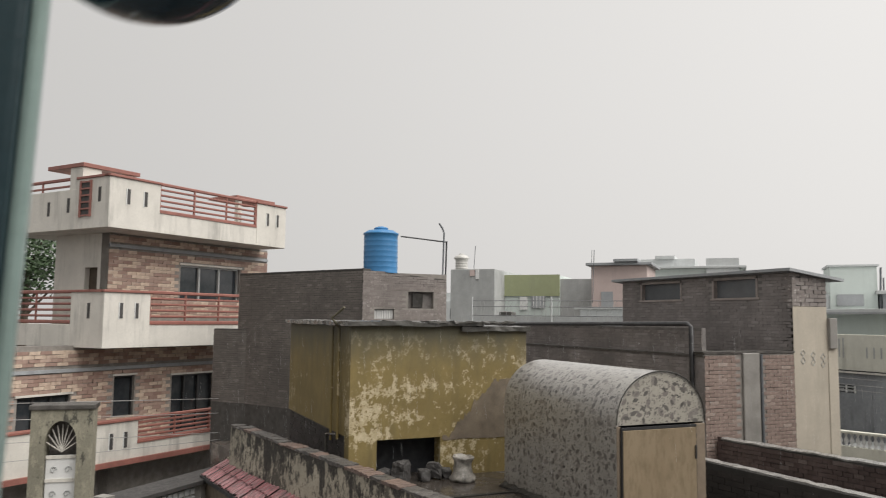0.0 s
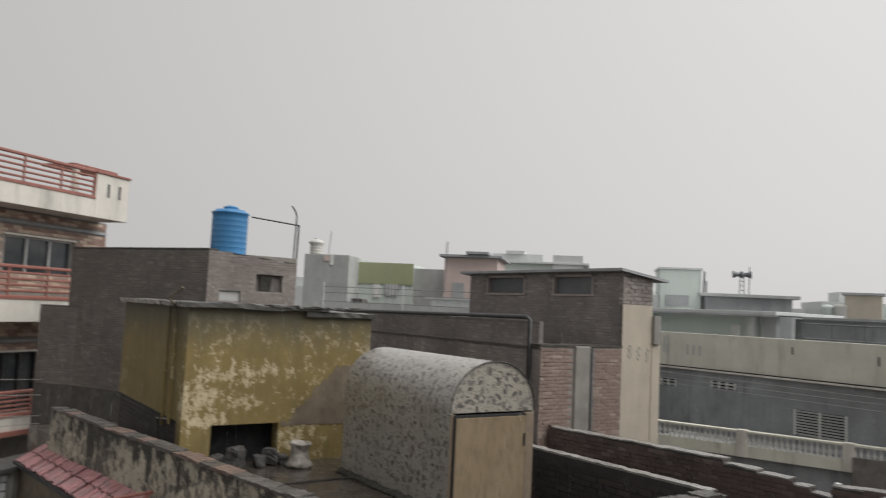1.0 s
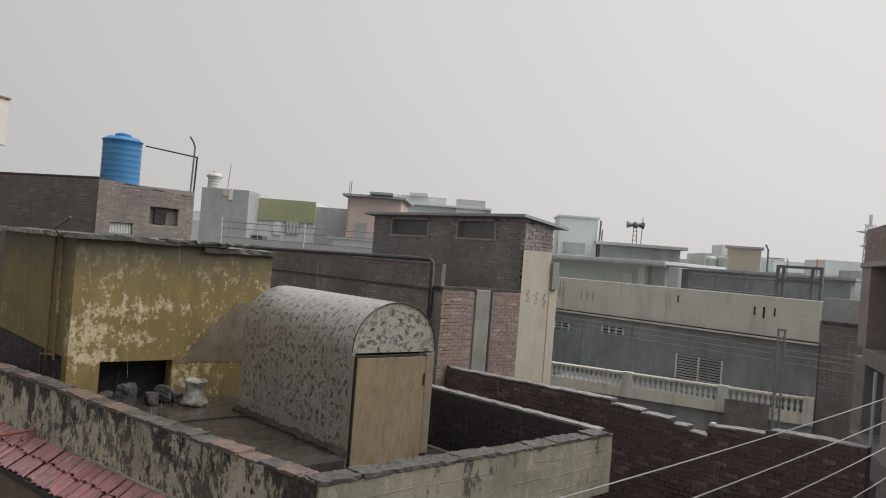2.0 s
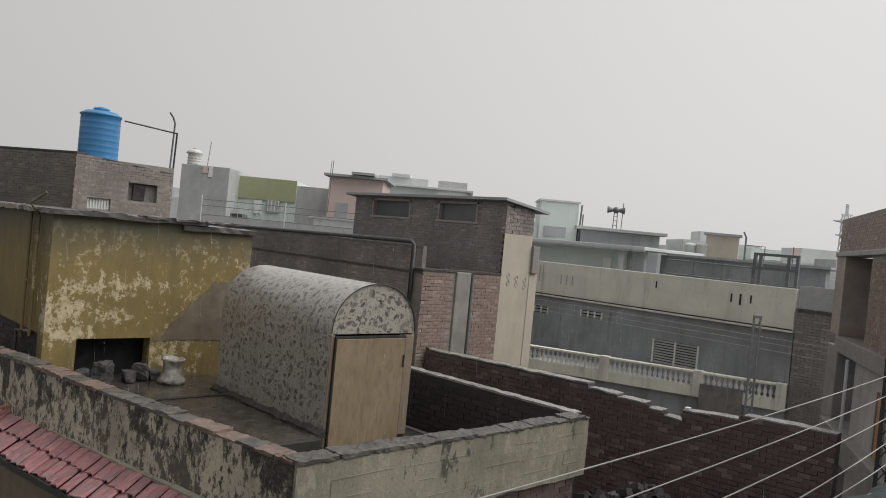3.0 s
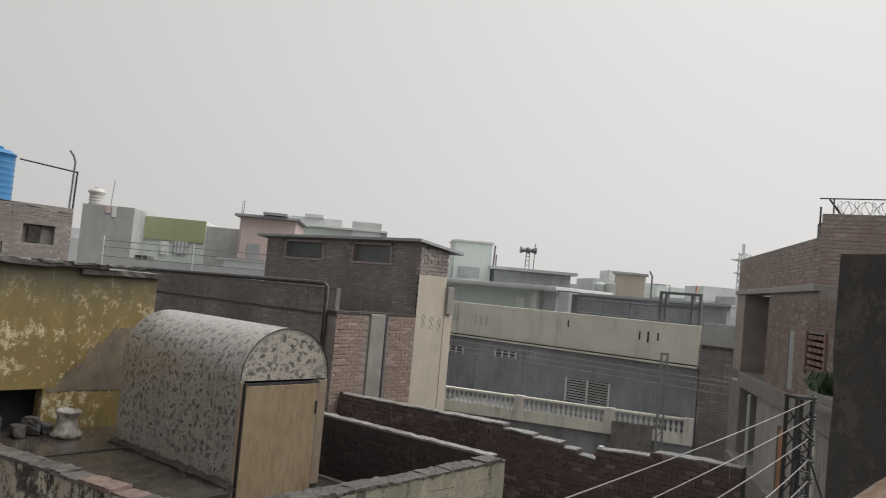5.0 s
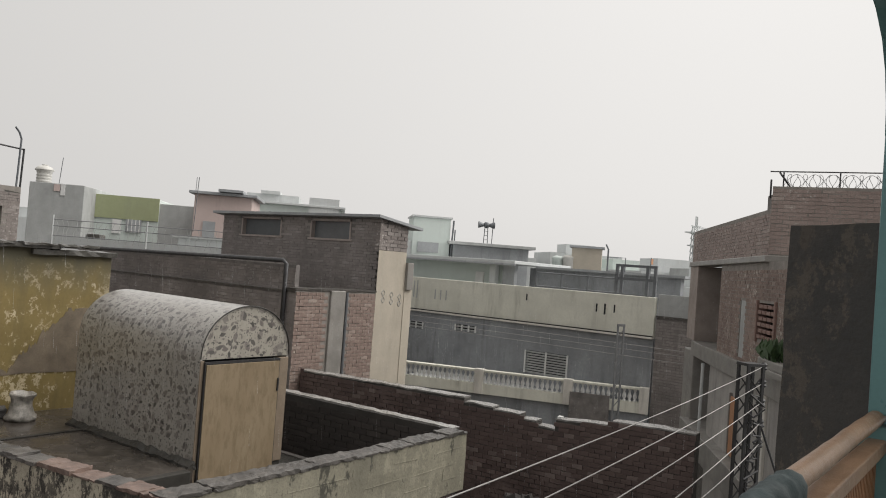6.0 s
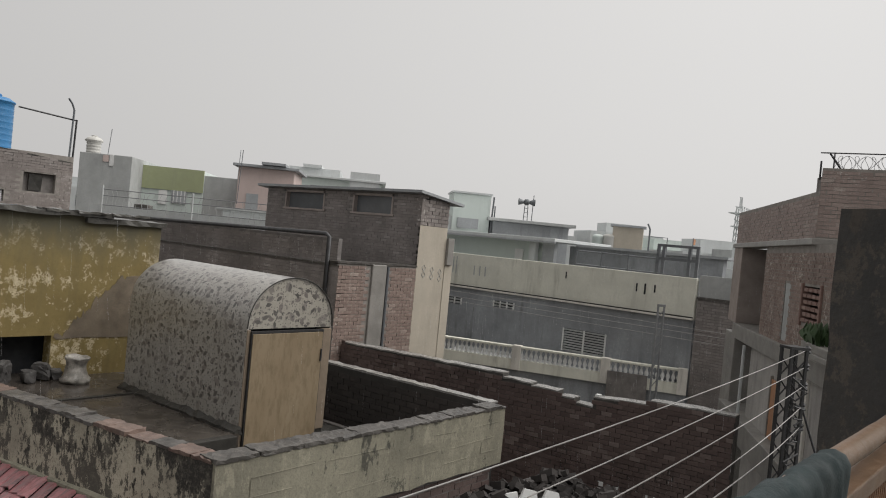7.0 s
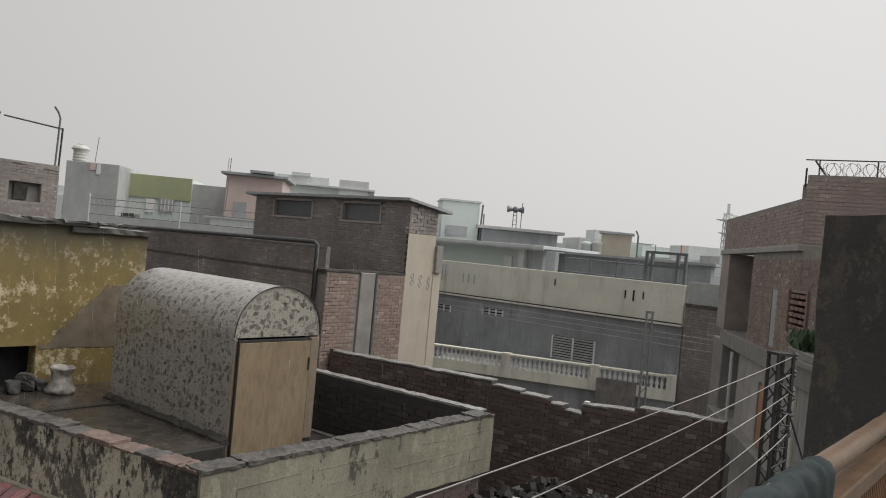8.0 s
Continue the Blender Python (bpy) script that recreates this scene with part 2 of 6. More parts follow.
def mat_mould(name, base, mould, amount, low=0.0, streaks=(2.0, 2.0, 0.45)):
    """Lime plaster with black mould in vertical runs."""
    k = Mat(name, 0.75)
    col = k.mix(k.ramp(k.noise(2.2, 5), 0.3, 0.7), tuple(v * 0.75 for v in base), base)
    smoke = k.ramp(k.noise(1.5, 6, 0.62, (1, 1, 0.7), (6, 1, 3)), 0.42, 0.7, 0, 0.55)
    col = k.mix(smoke, col, tuple(0.55 * m + 0.22 * v for m, v in zip(mould, base)))
    n = k.math("ADD", k.noise(3.0, 9, 0.7, streaks), k.math("MULTIPLY", k.noise(0.8, 3), 0.5))
    n = k.math("ADD", n, k.ramp(k.axis(2), 0.0, 0.6, low * -0.5, low))
    n = k.math("ADD", n, k.ramp(k.axis(0), 8.6, 9.6, 0, low))
    col = k.mix(k.ramp(n, amount, amount + 0.035), col, mould)
    flake = k.math("ADD", k.noise(7.5, 8, 0.75, streaks, (4, 7, 1)), k.math("MULTIPLY", k.noise(1.1, 3, loc=(2, 5, 8)), 0.4))
    col = k.mix(k.ramp(flake, amount - 0.09, amount - 0.065, 0, 0.85), col, tuple(v * 1.15 for v in mould))
    col = k.mix(k.ramp(flake, amount - 0.3, amount - 0.27, 0.55, 0), col, tuple(min(1, v * 1.22) for v in base))
    col = k.mix(k.ramp(k.noise(9, 4), 0.55, 0.75, 0, 0.5), col, tuple(v * 0.5 for v in base))
    col = k.mix(k.ramp(k.noise(34, 5, 0.75), 0.5, 0.62, 0, 0.38), col, tuple(v * 0.35 for v in base))
    return k.color(col).bump(k.math("ADD", k.noise(20, 5), n), 0.5, 0.012).m


def mat_terrazzo(name, ground):
    """Pale grey cladding strewn with leaf-shaped dark and dusty chips, laid in the mesh's own flat measure."""
    k = Mat(name, 0.32)
    tc = k.n.new("ShaderNodeUVMap")
    tc.uv_map = "flat"

    def leaves(col, cell, long, wide, pick, c1, c2, seed):
        vor = k.n.new("ShaderNodeTexVoronoi")
        vor.voronoi_dimensions = "2D"
        vor.inputs["Scale"].default_value = 1.0
        vor.inputs["Randomness"].default_value = 0.85
        mp = k.n.new("ShaderNodeMapping")
        mp.inputs["Scale"].default_value = (1 / cell, 1 / cell, 1)
        mp.inputs["Location"].default_value = (seed * 3.7, seed * 1.9, 0)
        k.l.new(tc.outputs[0], mp.inputs["Vector"])
        k.l.new(mp.outputs[0], vor.inputs["Vector"])
        away = k.n.new("ShaderNodeVectorMath")
        away.operation = "SUBTRACT"
        k.l.new(mp.outputs[0], away.inputs[0])
        k.l.new(vor.outputs["Position"], away.inputs[1])
        sep = k.n.new("ShaderNodeSeparateColor")
        k.l.new(vor.outputs["Color"], sep.inputs[0])
        turn = k.n.new("ShaderNodeVectorRotate")
        turn.rotation_type = "Z_AXIS"
        k.l.new(away.outputs[0], turn.inputs["Vector"])
        k.l.new(k.math("MULTIPLY", sep.outputs[1], 6.28), turn.inputs["Angle"])
        xy = k.n.new("ShaderNodeSeparateXYZ")
        k.l.new(turn.outputs[0], xy.inputs[0])
        size = k.ramp(sep.outputs[2], 0, 1, 0.6, 1.0)
        u = k.math("DIVIDE", xy.outputs[0], k.math("MULTIPLY", size, long / cell))
        v = k.math("DIVIDE", k.math("ABSOLUTE", xy.outputs[1], 0), k.math("MULTIPLY", size, wide / cell))
        ragged = k.ramp(k.noise(60, 3), 0.3, 0.7, -0.1, 0.1)
        f = k.math("ADD", k.math("ADD", v, k.math("MULTIPLY", u, u)), ragged)
        inside = k.ramp(f, 0.9, 1.06, 1.0, 0.0)
        chosen = k.math("GREATER_THAN", sep.outputs[0], pick)
        return k.mix(k.math("MULTIPLY", inside, chosen), col, k.mix(sep.outputs[2], c1, c2))

    col = k.mix(k.ramp(k.noise(3, 4), 0.3, 0.7), tuple(v * 0.86 for v in ground), ground)
    col = k.mix(k.ramp(k.noise(26, 5, 0.7), 0.5, 0.6, 0, 0.35), col, tuple(v * 0.6 for v in ground))
    col = leaves(col, 0.19, 0.076, 0.044, 0.2, (0.15, 0.133, 0.123), (0.22, 0.2, 0.184), 1)
    col = leaves(col, 0.1, 0.042, 0.019, 0.35, (0.25, 0.225, 0.205), (0.15, 0.137, 0.126), 2)
    col = leaves(col, 0.16, 0.062, 0.031, 0.45, (0.055, 0.052, 0.05), (0.12, 0.11, 0.102), 3)
    col = leaves(col, 0.09, 0.032, 0.015, 0.5, (0.05, 0.048, 0.046), (0.12, 0.112, 0.104), 4)
    col = leaves(col, 0.042, 0.014, 0.009, 0.45, (0.07, 0.066, 0.062), (0.16, 0.15, 0.14), 5)
    col = k.mix(k.ramp(k.noise(1.3, 5, 0.7, (2, 2, 0.5)), 0.5, 0.75, 0, 0.4), col, (0.17, 0.155, 0.135))
    k.b.inputs["Coat Weight"].default_value = 0.8
    k.b.inputs["Coat Roughness"].default_value = 0.28
    return k.color(col).bump(k.noise(45, 5), 0.08, 0.003).m


def mat_door():
    k = Mat("weathered_plywood", 0.6)
    col = k.mix(k.ramp(k.noise(2.0, 5, 0.6, (1, 1, 0.5)), 0.3, 0.7), (0.205, 0.152, 0.093), (0.265, 0.208, 0.136))
    col = k.mix(k.ramp(k.noise(9.0, 5, 0.7, (1.6, 1, 0.5)), 0.47, 0.66, 0, 0.65), col, (0.15, 0.108, 0.062))
    return k.color(col).bump(k.noise(40, 3, 0.6, (2, 1, 0.3)), 0.15, 0.003).m


def mat_redroof():
    """Faded red tin: each tile has its own slanting grey washes."""
    k = Mat("faded_red_tin_tiles", 0.42)
    r = k.rand()
    shift = k.math("MULTIPLY", r, 60.0)

    def wash(scale, detail, stretch, turn):
        mp = k.n.new("ShaderNodeMapping")
        mp.inputs["Scale"].default_value = stretch
        mp.inputs["Rotation"].default_value = (0, 0, turn)
        k.l.new(k.co, mp.inputs["Vector"])
        k.l.new(shift, mp.inputs["Location"])
        nz = k.n.new("ShaderNodeTexNoise")
        nz.inputs["Scale"].default_value, nz.inputs["Detail"].default_value, nz.inputs["Roughness"].default_value = scale, detail, 0.65
        k.l.new(mp.outputs[0], nz.inputs["Vector"])
        return nz.outputs["Fac"]

    col = k.mix(k.ramp(wash(7, 5, (1, 1, 1), 0), 0.35, 0.65), (0.33, 0.135, 0.145), (0.43, 0.215, 0.225))
    col = k.mix(k.ramp(r, 0.3, 1.0, 0, 0.4), col, (0.17, 0.055, 0.058))
    col = k.mix(k.ramp(wash(4.5, 6, (2.6, 0.7, 1), 0.35), 0.47, 0.62, 0, 0.75), col, (0.19, 0.15, 0.152))
    col = k.mix(k.ramp(wash(11, 6, (2.2, 0.5, 1), 0.35), 0.54, 0.66, 0, 0.6), col, (0.09, 0.07, 0.07))
    col = k.mix(k.ramp(wash(8, 4, (3.5, 0.4, 1), 0.3), 0.6, 0.68, 0, 0.7), col, (0.36, 0.13, 0.15))
    return k.color(col).bump(wash(22, 4, (1.5, 0.6, 1), 0.3), 0.35, 0.006).m


def mat_stonecladding(name, island):
    k = Mat(name, 0.75)
    r = k.island() if island else k.rand()
    col = k.mix(k.ramp(r, 0.0, 0.5), (0.29, 0.19, 0.155), (0.4, 0.29, 0.24))
    col = k.mix(k.ramp(r, 0.55, 0.75), col, (0.6, 0.48, 0.38))
    col = k.mix(k.ramp(k.noise(9, 4), 0.4, 0.75, 0, 0.5), col, (0.2, 0.11, 0.085))
    return k.color(col).bump(k.noise(25, 4), 0.4, 0.01).m


def mat_terrace():
    k = Mat("wet_terrace_screed", 0.3)
    col = k.mix(k.ramp(k.noise(1.2, 6, 0.65), 0.35, 0.65), (0.026, 0.022, 0.019), (0.068, 0.058, 0.05))
    col = k.mix(k.ramp(k.noise(4.5, 8, 0.75, loc=(2, 8, 0)), 0.48, 0.62, 0, 0.6), col, (0.115, 0.1, 0.086))
    col = k.mix(k.ramp(k.noise(17, 6, 0.75), 0.5, 0.66, 0, 0.7), col, (0.022, 0.019, 0.017))
    return k.color(col).rough(k.ramp(k.noise(1.0, 4), 0.4, 0.6, 0.05, 0.4)).bump(k.noise(30, 6, 0.7), 0.22, 0.006).m


# tower glass, its colour raised to carry the haze
m_glass_hazed = plain("hazed_window_glass", (0.15, 0.16, 0.17), 0.2, 0.15, scale=1.5, bump=0)
m_glass, m_yellow, m_terrazzo, m_door = mat_glass(), mat_yellow("flaking_ochre_paint", 0.0), mat_terrazzo("marble_chip_render", (0.33, 0.314, 0.284)), mat_door()
m_gable = mat_terrazzo("warm_marble_chip_render", (0.375, 0.353, 0.304))
m_yellow_side = mat_yellow("streaked_ochre_paint", 0.11)
m_redroof, m_terrace = mat_redroof(), mat_terrace()
m_clad, m_clad_i = mat_stonecladding("stone_cladding", False), mat_stonecladding("stone_cladding_rest", True)
m_parapet = mat_mould("mouldy_lime_plaster", (0.5, 0.46, 0.365), (0.026, 0.024, 0.021), 0.785, 0.09, streaks=(1.5, 1.5, 0.8))
m_parapet2 = mat_mould("pale_green_plaster", (0.28, 0.262, 0.2), (0.06, 0.058, 0.046), 0.9, 0.06, streaks=(1.5, 1.5, 0.7))
m_blackwall = mat_mould("blackened_wall_plaster", (0.13, 0.112, 0.094), (0.052, 0.05, 0.049), 0.73, streaks=(1, 1, 0.8))
m_bare = plain("bare_brown_cement", (0.185, 0.148, 0.107), 0.4, 0.8, scale=3)


# ---- mesh helpers ----
def box(bm, x0, x1, y0, y1, z0, z1, bevel=0.0):
    """A box between two corners, its edges rounded by bevel."""
    m = Matrix.Translation(((x0 + x1) / 2, (y0 + y1) / 2, (z0 + z1) / 2)) @ Matrix.Diagonal((x1 - x0, y1 - y0, z1 - z0, 1))
    made = bmesh.ops.create_cube(bm, size=1, matrix=m)["verts"]
    if bevel:
        edges = list({e for v in made for e in v.link_edges})
        bmesh.ops.bevel(bm, geom=edges, offset=bevel, segments=2, affect="EDGES", profile=0.6)


def rod(bm, a, b, r, r2=None, seg=10):
    """A round bar from a to b."""
    a, b = Vector(a), Vector(b)
    d = b - a
    m = Matrix.Translation((a + b) / 2) @ d.to_track_quat("Z", "Y").to_matrix().to_4x4()
    bmesh.ops.create_cone(bm, cap_ends=True, segments=seg, radius1=r, radius2=r if r2 is None else r2, depth=d.length, matrix=m)


def tube(bm, pts, r, seg=8):
    """A bent pipe swept through the points as one skin."""
    pts = [Vector(p) for p in pts]
    rings, side = [], None
    for i, p in enumerate(pts):
        d = (pts[min(i + 1, len(pts) - 1)] - pts[max(i - 1, 0)]).normalized()
        side = d.orthogonal() if side is None else side - d * side.dot(d)
        side.normalize()
        up = d.cross(side)
        rings.append([bm.verts.new(p + (side * math.cos(2 * math.pi * j / seg) + up * math.sin(2 * math.pi * j / seg)) * r) for j in range(seg)])
    for p, q in zip(rings, rings[1:]):
        for j in range(seg):
            bm.faces.new((p[j], p[(j + 1) % seg], q[(j + 1) % seg], q[j]))
    bm.faces.new(rings[0][::-1]), bm.faces.new(rings[-1])


def lathe(bm, profile, seg=24, centre=(0, 0, 0), wobble=0.0):
    """A turned body from (radius, height) pairs."""
    rings = []
    for r, z in profile:
        ring = []
        for i in range(seg):
            a = 2 * math.pi * i / seg
            k = r * (1 + wobble * math.sin(3 * a + z * 9))
            ring.append(bm.verts.new((centre[0] + k * math.cos(a), centre[1] + k * math.sin(a), centre[2] + z)))
        rings.append(ring)
    for p, q in zip(rings, rings[1:]):
        for i in range(seg):
            bm.faces.new((p[i], p[(i + 1) % seg], q[(i + 1) % seg], q[i]))
    bm.faces.new(rings[0][::-1])
    bm.faces.new(rings[-1])


def rough_up(bm, amount, scale=2.0, seed=0.0):
    for v in bm.verts:
        n = noise.noise_vector(v.co * scale + Vector((seed, seed * 2, -seed)))
        v.co += n * amount


def cut(bm, step):
    """Cross-cuts so that a long edge can be made uneven."""
    for i in range(3):
        lo, hi = min(v.co[i] for v in bm.verts), max(v.co[i] for v in bm.verts)
        k = int((hi - lo) / step)
        for j in range(1, k + 1):
            p, n = [0, 0, 0], [0, 0, 0]
            p[i], n[i] = lo + (hi - lo) * j / (k + 1), 1
            bmesh.ops.bisect_plane(bm, geom=bm.verts[:] + bm.edges[:] + bm.faces[:], plane_co=p, plane_no=n)


def part(name, bm, material, parent=None, label="", at=None, smooth=False):
    """Links a bmesh as one mesh object, under a thing or a part."""
    me = bpy.data.meshes.new(name)
    bmesh.ops.recalc_face_normals(bm, faces=bm.faces)
    bm.to_mesh(me)
    bm.free()
    me.materials.append(material)
    if smooth:
        for p in me.polygons:
            p.use_smooth = True
    ob = new(name, me)
    if parent:
        ob.parent = parent
    if at is not None:
        ob.matrix_basis = at
    if label:
        ob["label"] = label
    return ob


def thing(name, label, category, at=None, group="", kind=""):
    ob = tagged(new(name), label, category, group, kind)
    if at is not None:
        ob.matrix_basis = at
    return ob


def bbox(name, material, parent, *dims, bevel=0.0, label="", at=None):
    bm = bmesh.new()
    box(bm, *dims, bevel=bevel)
    return part(name, bm, material, parent, label, at)


def brod(name, material, parent, a, b, r, seg=10, label=""):
    bm = bmesh.new()
    rod(bm, a, b, r, seg=seg)
    return part(name, bm, material, parent, label)


def wall_mesh(length, z0, z1, thick, holes=()):
    """A wall along x with its front at y = 0, in one piece; holes are (x0, x1, z0, z1)."""
    bm = bmesh.new()
    xs = sorted({0.0, length, *[min(max(h[i], 0), length) for h in holes for i in (0, 1)]})
    zs = sorted({z0, z1, *[min(max(h[i], z0), z1) for h in holes for i in (2, 3)]})
    grid = {}

    def at_corner(x, z):
        if (x, z) not in grid:
            grid[x, z] = bm.verts.new((x, 0, z))
        return grid[x, z]

    for a, b in zip(xs, xs[1:]):
        for c, d in zip(zs, zs[1:]):
            if not any(h[0] <= (a + b) / 2 <= h[1] and h[2] <= (c + d) / 2 <= h[3] for h in holes):
                bm.faces.new((at_corner(a, c), at_corner(b, c), at_corner(b, d), at_corner(a, d)))
    made = bmesh.ops.extrude_face_region(bm, geom=bm.faces[:], use_keep_orig=True)["geom"]
    bmesh.ops.translate(bm, verts=[v for v in made if isinstance(v, bmesh.types.BMVert)], vec=(0, thick, 0))
    return bm


def brick_shapes(l, h, d):
    """Four slightly different bricks of one size."""
    made = []
    for s in range(4):
        bm = bmesh.new()
        box(bm, -l / 2, l / 2, -d, d * 0.5, -h / 2, h / 2)
        rng = random.Random(s)
        for v in bm.verts:
            v.co += Vector((rng.uniform(-1, 1) * 0.006, rng.uniform(-1, 0.3) * 0.004, rng.uniform(-1, 1) * 0.004))
        me = bpy.data.meshes.new("brick")
        bm.to_mesh(me)
        bm.free()
        made.append(me)
    return made


def lay_bricks(wall, length, z0, z1, mat_one, mat_rest, single=None, holes=(), bl=0.225, bh=0.072, gap=0.012, proud=0.008, seed=1, top=None, name="brick"):
    """Courses of bricks on a wall's front; those whose (x, z) passes single() are objects, the others one mesh."""
    rng = random.Random(seed)
    shapes = brick_shapes(bl, bh, proud)
    for me in shapes:
        me.materials.append(mat_one)
    verts, faces, count = [], [], 0
    row, z = 0, z0 + bh / 2
    while z + bh / 2 <= z1 + 0.3:
        x = -(row % 2) * (bl + gap) / 2 + bl / 2
        while x < length + bl / 2:
            x_lo, x_hi = max(x - bl / 2, 0.0), min(x + bl / 2, length)
            w, xc = x_hi - x_lo, (x_lo + x_hi) / 2
            lim = (top(x) if top else z1)
            ok = z + bh * 0.4 <= lim and not any(h[0] - bl * 0.32 < x < h[1] + bl * 0.32 and h[2] - bh * 0.4 < z < h[3] + bh * 0.4 for h in holes)
            if ok and w > 0.04:
                if single and count < 300 and w > bl * 0.99 and single(x, z):
                    ob = new(name, shapes[rng.randrange(4)])
                    ob.parent = wall
                    ob.matrix_basis = pose(x, rng.uniform(-0.006, 0.003), z + rng.uniform(-0.003, 0.003), 0, rng.uniform(-1.6, 1.6), rng.uniform(-1.5, 1.5))
                    count += 1
                else:
                    i, d = len(verts), proud + rng.uniform(-0.3, 0.8) * proud
                    j = [rng.uniform(-0.009, 0.007) for _ in range(4)]
                    a, b, c, e = xc - w / 2 + j[0], xc + w / 2 + j[1], z - bh / 2 + j[2] * 0.6, z + bh / 2 + j[3] * 0.6
                    verts += [(a, -d, c), (b, -d, c), (b, -d, e), (a, -d, e), (a, 0.002, c), (b, 0.002, c), (b, 0.002, e), (a, 0.002, e)]
                    faces += [(i, i + 1, i + 2, i + 3), (i, i + 4, i + 5, i + 1), (i + 1, i + 5, i + 6, i + 2), (i + 2, i + 6, i + 7, i + 3), (i + 3, i + 7, i + 4, i)]
            x += bl + gap
        z += bh + gap
        row += 1
    if verts:
        me = bpy.data.meshes.new(name + "work")
        me.from_pydata(verts, [], faces)
        me.materials.append(mat_rest)
        ob = tagged(new(name + "work", me), kind="stuff")
        ob.parent = wall


def run_frame(x0, y0, x1, y1):
    """A frame at (x0, y0) with its x along to (x1, y1); its -y side is the front."""
    return pose(x0, y0, 0, 0, 0, math.degrees(math.atan2(y1 - y0, x1 - x0))), math.hypot(x1 - x0, y1 - y0)


# ---- ground ----
GROUND = -4.2
bm = bmesh.new()
bmesh.ops.create_grid(bm, x_segments=40, y_segments=40, size=600)
for v in bm.verts:
    v.co.z = GROUND
tagged(part("ground", bm, m_asphalt), "muddy wet street ground between the houses", "ground", kind="structure")

# ---- the roof terrace with its parapets ----
terrace = thing("terrace_house", "low house with a wet roof terrace and mouldy parapets", "house")


def floor_plate(ring, z0, z1, label):
    bm = bmesh.new()
    hi = [bm.verts.new((x, y, z1)) for x, y in ring]
    lo = [bm.verts.new((x, y, z0)) for x, y in ring]
    bm.faces.new(hi), bm.faces.new(lo)
    for i in range(len(ring)):
        bm.faces.new((hi[i], hi[(i + 1) % len(ring)], lo[(i + 1) % len(ring)], lo[i]))
    return part("floor_slab", bm, m_terrace, terrace, label)


floor_plate([(3.6, 8.0), (5.81, 8.0), (5.81, 8.3), (7.2, 8.3), (7.2, 11.2), (8.1, 11.2), (8.05, 17.0), (2.1, 17.0)], -0.62, 0.0, "wet screed terrace floor")
floor_plate([(3.95, 5.75), (8.15, 5.8), (8.1, 11.3), (5.7, 11.3), (5.7, 8.1), (3.6, 8.1)], -0.85, -0.6, "sunken wet floor before the stair door")
# black riser: the dark void left of the door, painted in
bbox("step", m_moss_shade, terrace, 3.75, 5.7, 7.88, 8.0, -0.6, 0.01, bevel=0.012)
bbox("kerb", m_moss_shade, terrace, 4.25, 5.78, 10.5, 10.57, 0.0, 0.022, bevel=0.008, label="thin dark cement kerb across the floor")
bm = bmesh.new()
box(bm, 5.74, 5.84, 8.0, 10.97, -0.02, 0.03)
for v in bm.verts:
    if v.co.z > 0 and v.co.x > 5.8:
        v.co.z += 0.05
cut(bm, 0.07)
rough_up(bm, 0.03, 8, 3)
part("curb", bm, m_moss_shade, terrace, "mossy cement fillet along the stair house")


def parapet(x0, y0, x1, y1, z0, z1, thick, material, cap=True, seed=0):
    at, length = run_frame(x0, y0, x1, y1)
    bm = bmesh.new()
    box(bm, 0, length, 0, thick, z0, z1 - 0.045)
    cut(bm, 0.35)
    rough_up(bm, 0.012, 2.5, seed)
    wall = part("parapet", bm, material, terrace, at=at)
    if cap:
        rng, x = random.Random(seed), 0.0
        while x < length - 0.05:
            w = min(rng.uniform(0.2, 0.34), length - x)
            bm = bmesh.new()
            box(bm, x + 0.004, x + w - 0.004, -0.012 + rng.uniform(-0.012, 0.012), thick + 0.01, z1 - 0.05, z1 + rng.uniform(-0.03, 0.006), bevel=0.004)
            cut(bm, 0.05)
            rough_up(bm, 0.014, 20, seed + x)
            part("cap_stone", bm, m_capred if rng.random() < 0.4 else m_cap, wall)
            x += w
    return wall


m_cap = plain("wet_mossy_cap", (0.1, 0.092, 0.084), 0.65, 0.42, scale=6, bump=0.6)
# coping cement with its wet highlights put into a pale colour
m_cap_sheen = plain("wet_sheen_cement", (0.3, 0.29, 0.275), 0.5, 0.3, scale=6, bump=0.4)
m_capred = plain("worn_red_cap_brick", (0.17, 0.118, 0.097), 0.45, 0.4, scale=5, bump=0.3)
parapet(2.21, 15.2, 3.83, 5.66, -4.2, 0.6, 0.22, m_parapet, seed=3)
bm = bmesh.new()
box(bm, 0, 4.45, 0, 0.22, -0.17, 0.555)
cut(bm, 0.3)
rough_up(bm, 0.012, 2.5, 7)
for v in bm.verts:
    if v.co.z < 0.0:
        v.co.z += 0.05 * noise.noise(Vector((v.co.x * 2.5, 0, 1)))
front = part("parapet", bm, m_parapet2, terrace, "pale green plastered parapet with tooled lines", at=run_frame(3.83, 5.62, 8.28, 5.70)[0])
rng = random.Random(5)
x = 0.0
while x < 4.4:
    w = min(rng.uniform(0.25, 0.6), 4.45 - x)
    bm = bmesh.new()
    box(bm, x + 0.003, x + w - 0.003, -0.012, 0.235, 0.55, 0.59 + rng.uniform(-0.02, 0.012), bevel=0.006)
    cut(bm, 0.05)
    rough_up(bm, 0.015, 20, x)
    part("cap_stone", bm, m_cap, front)
    x += w
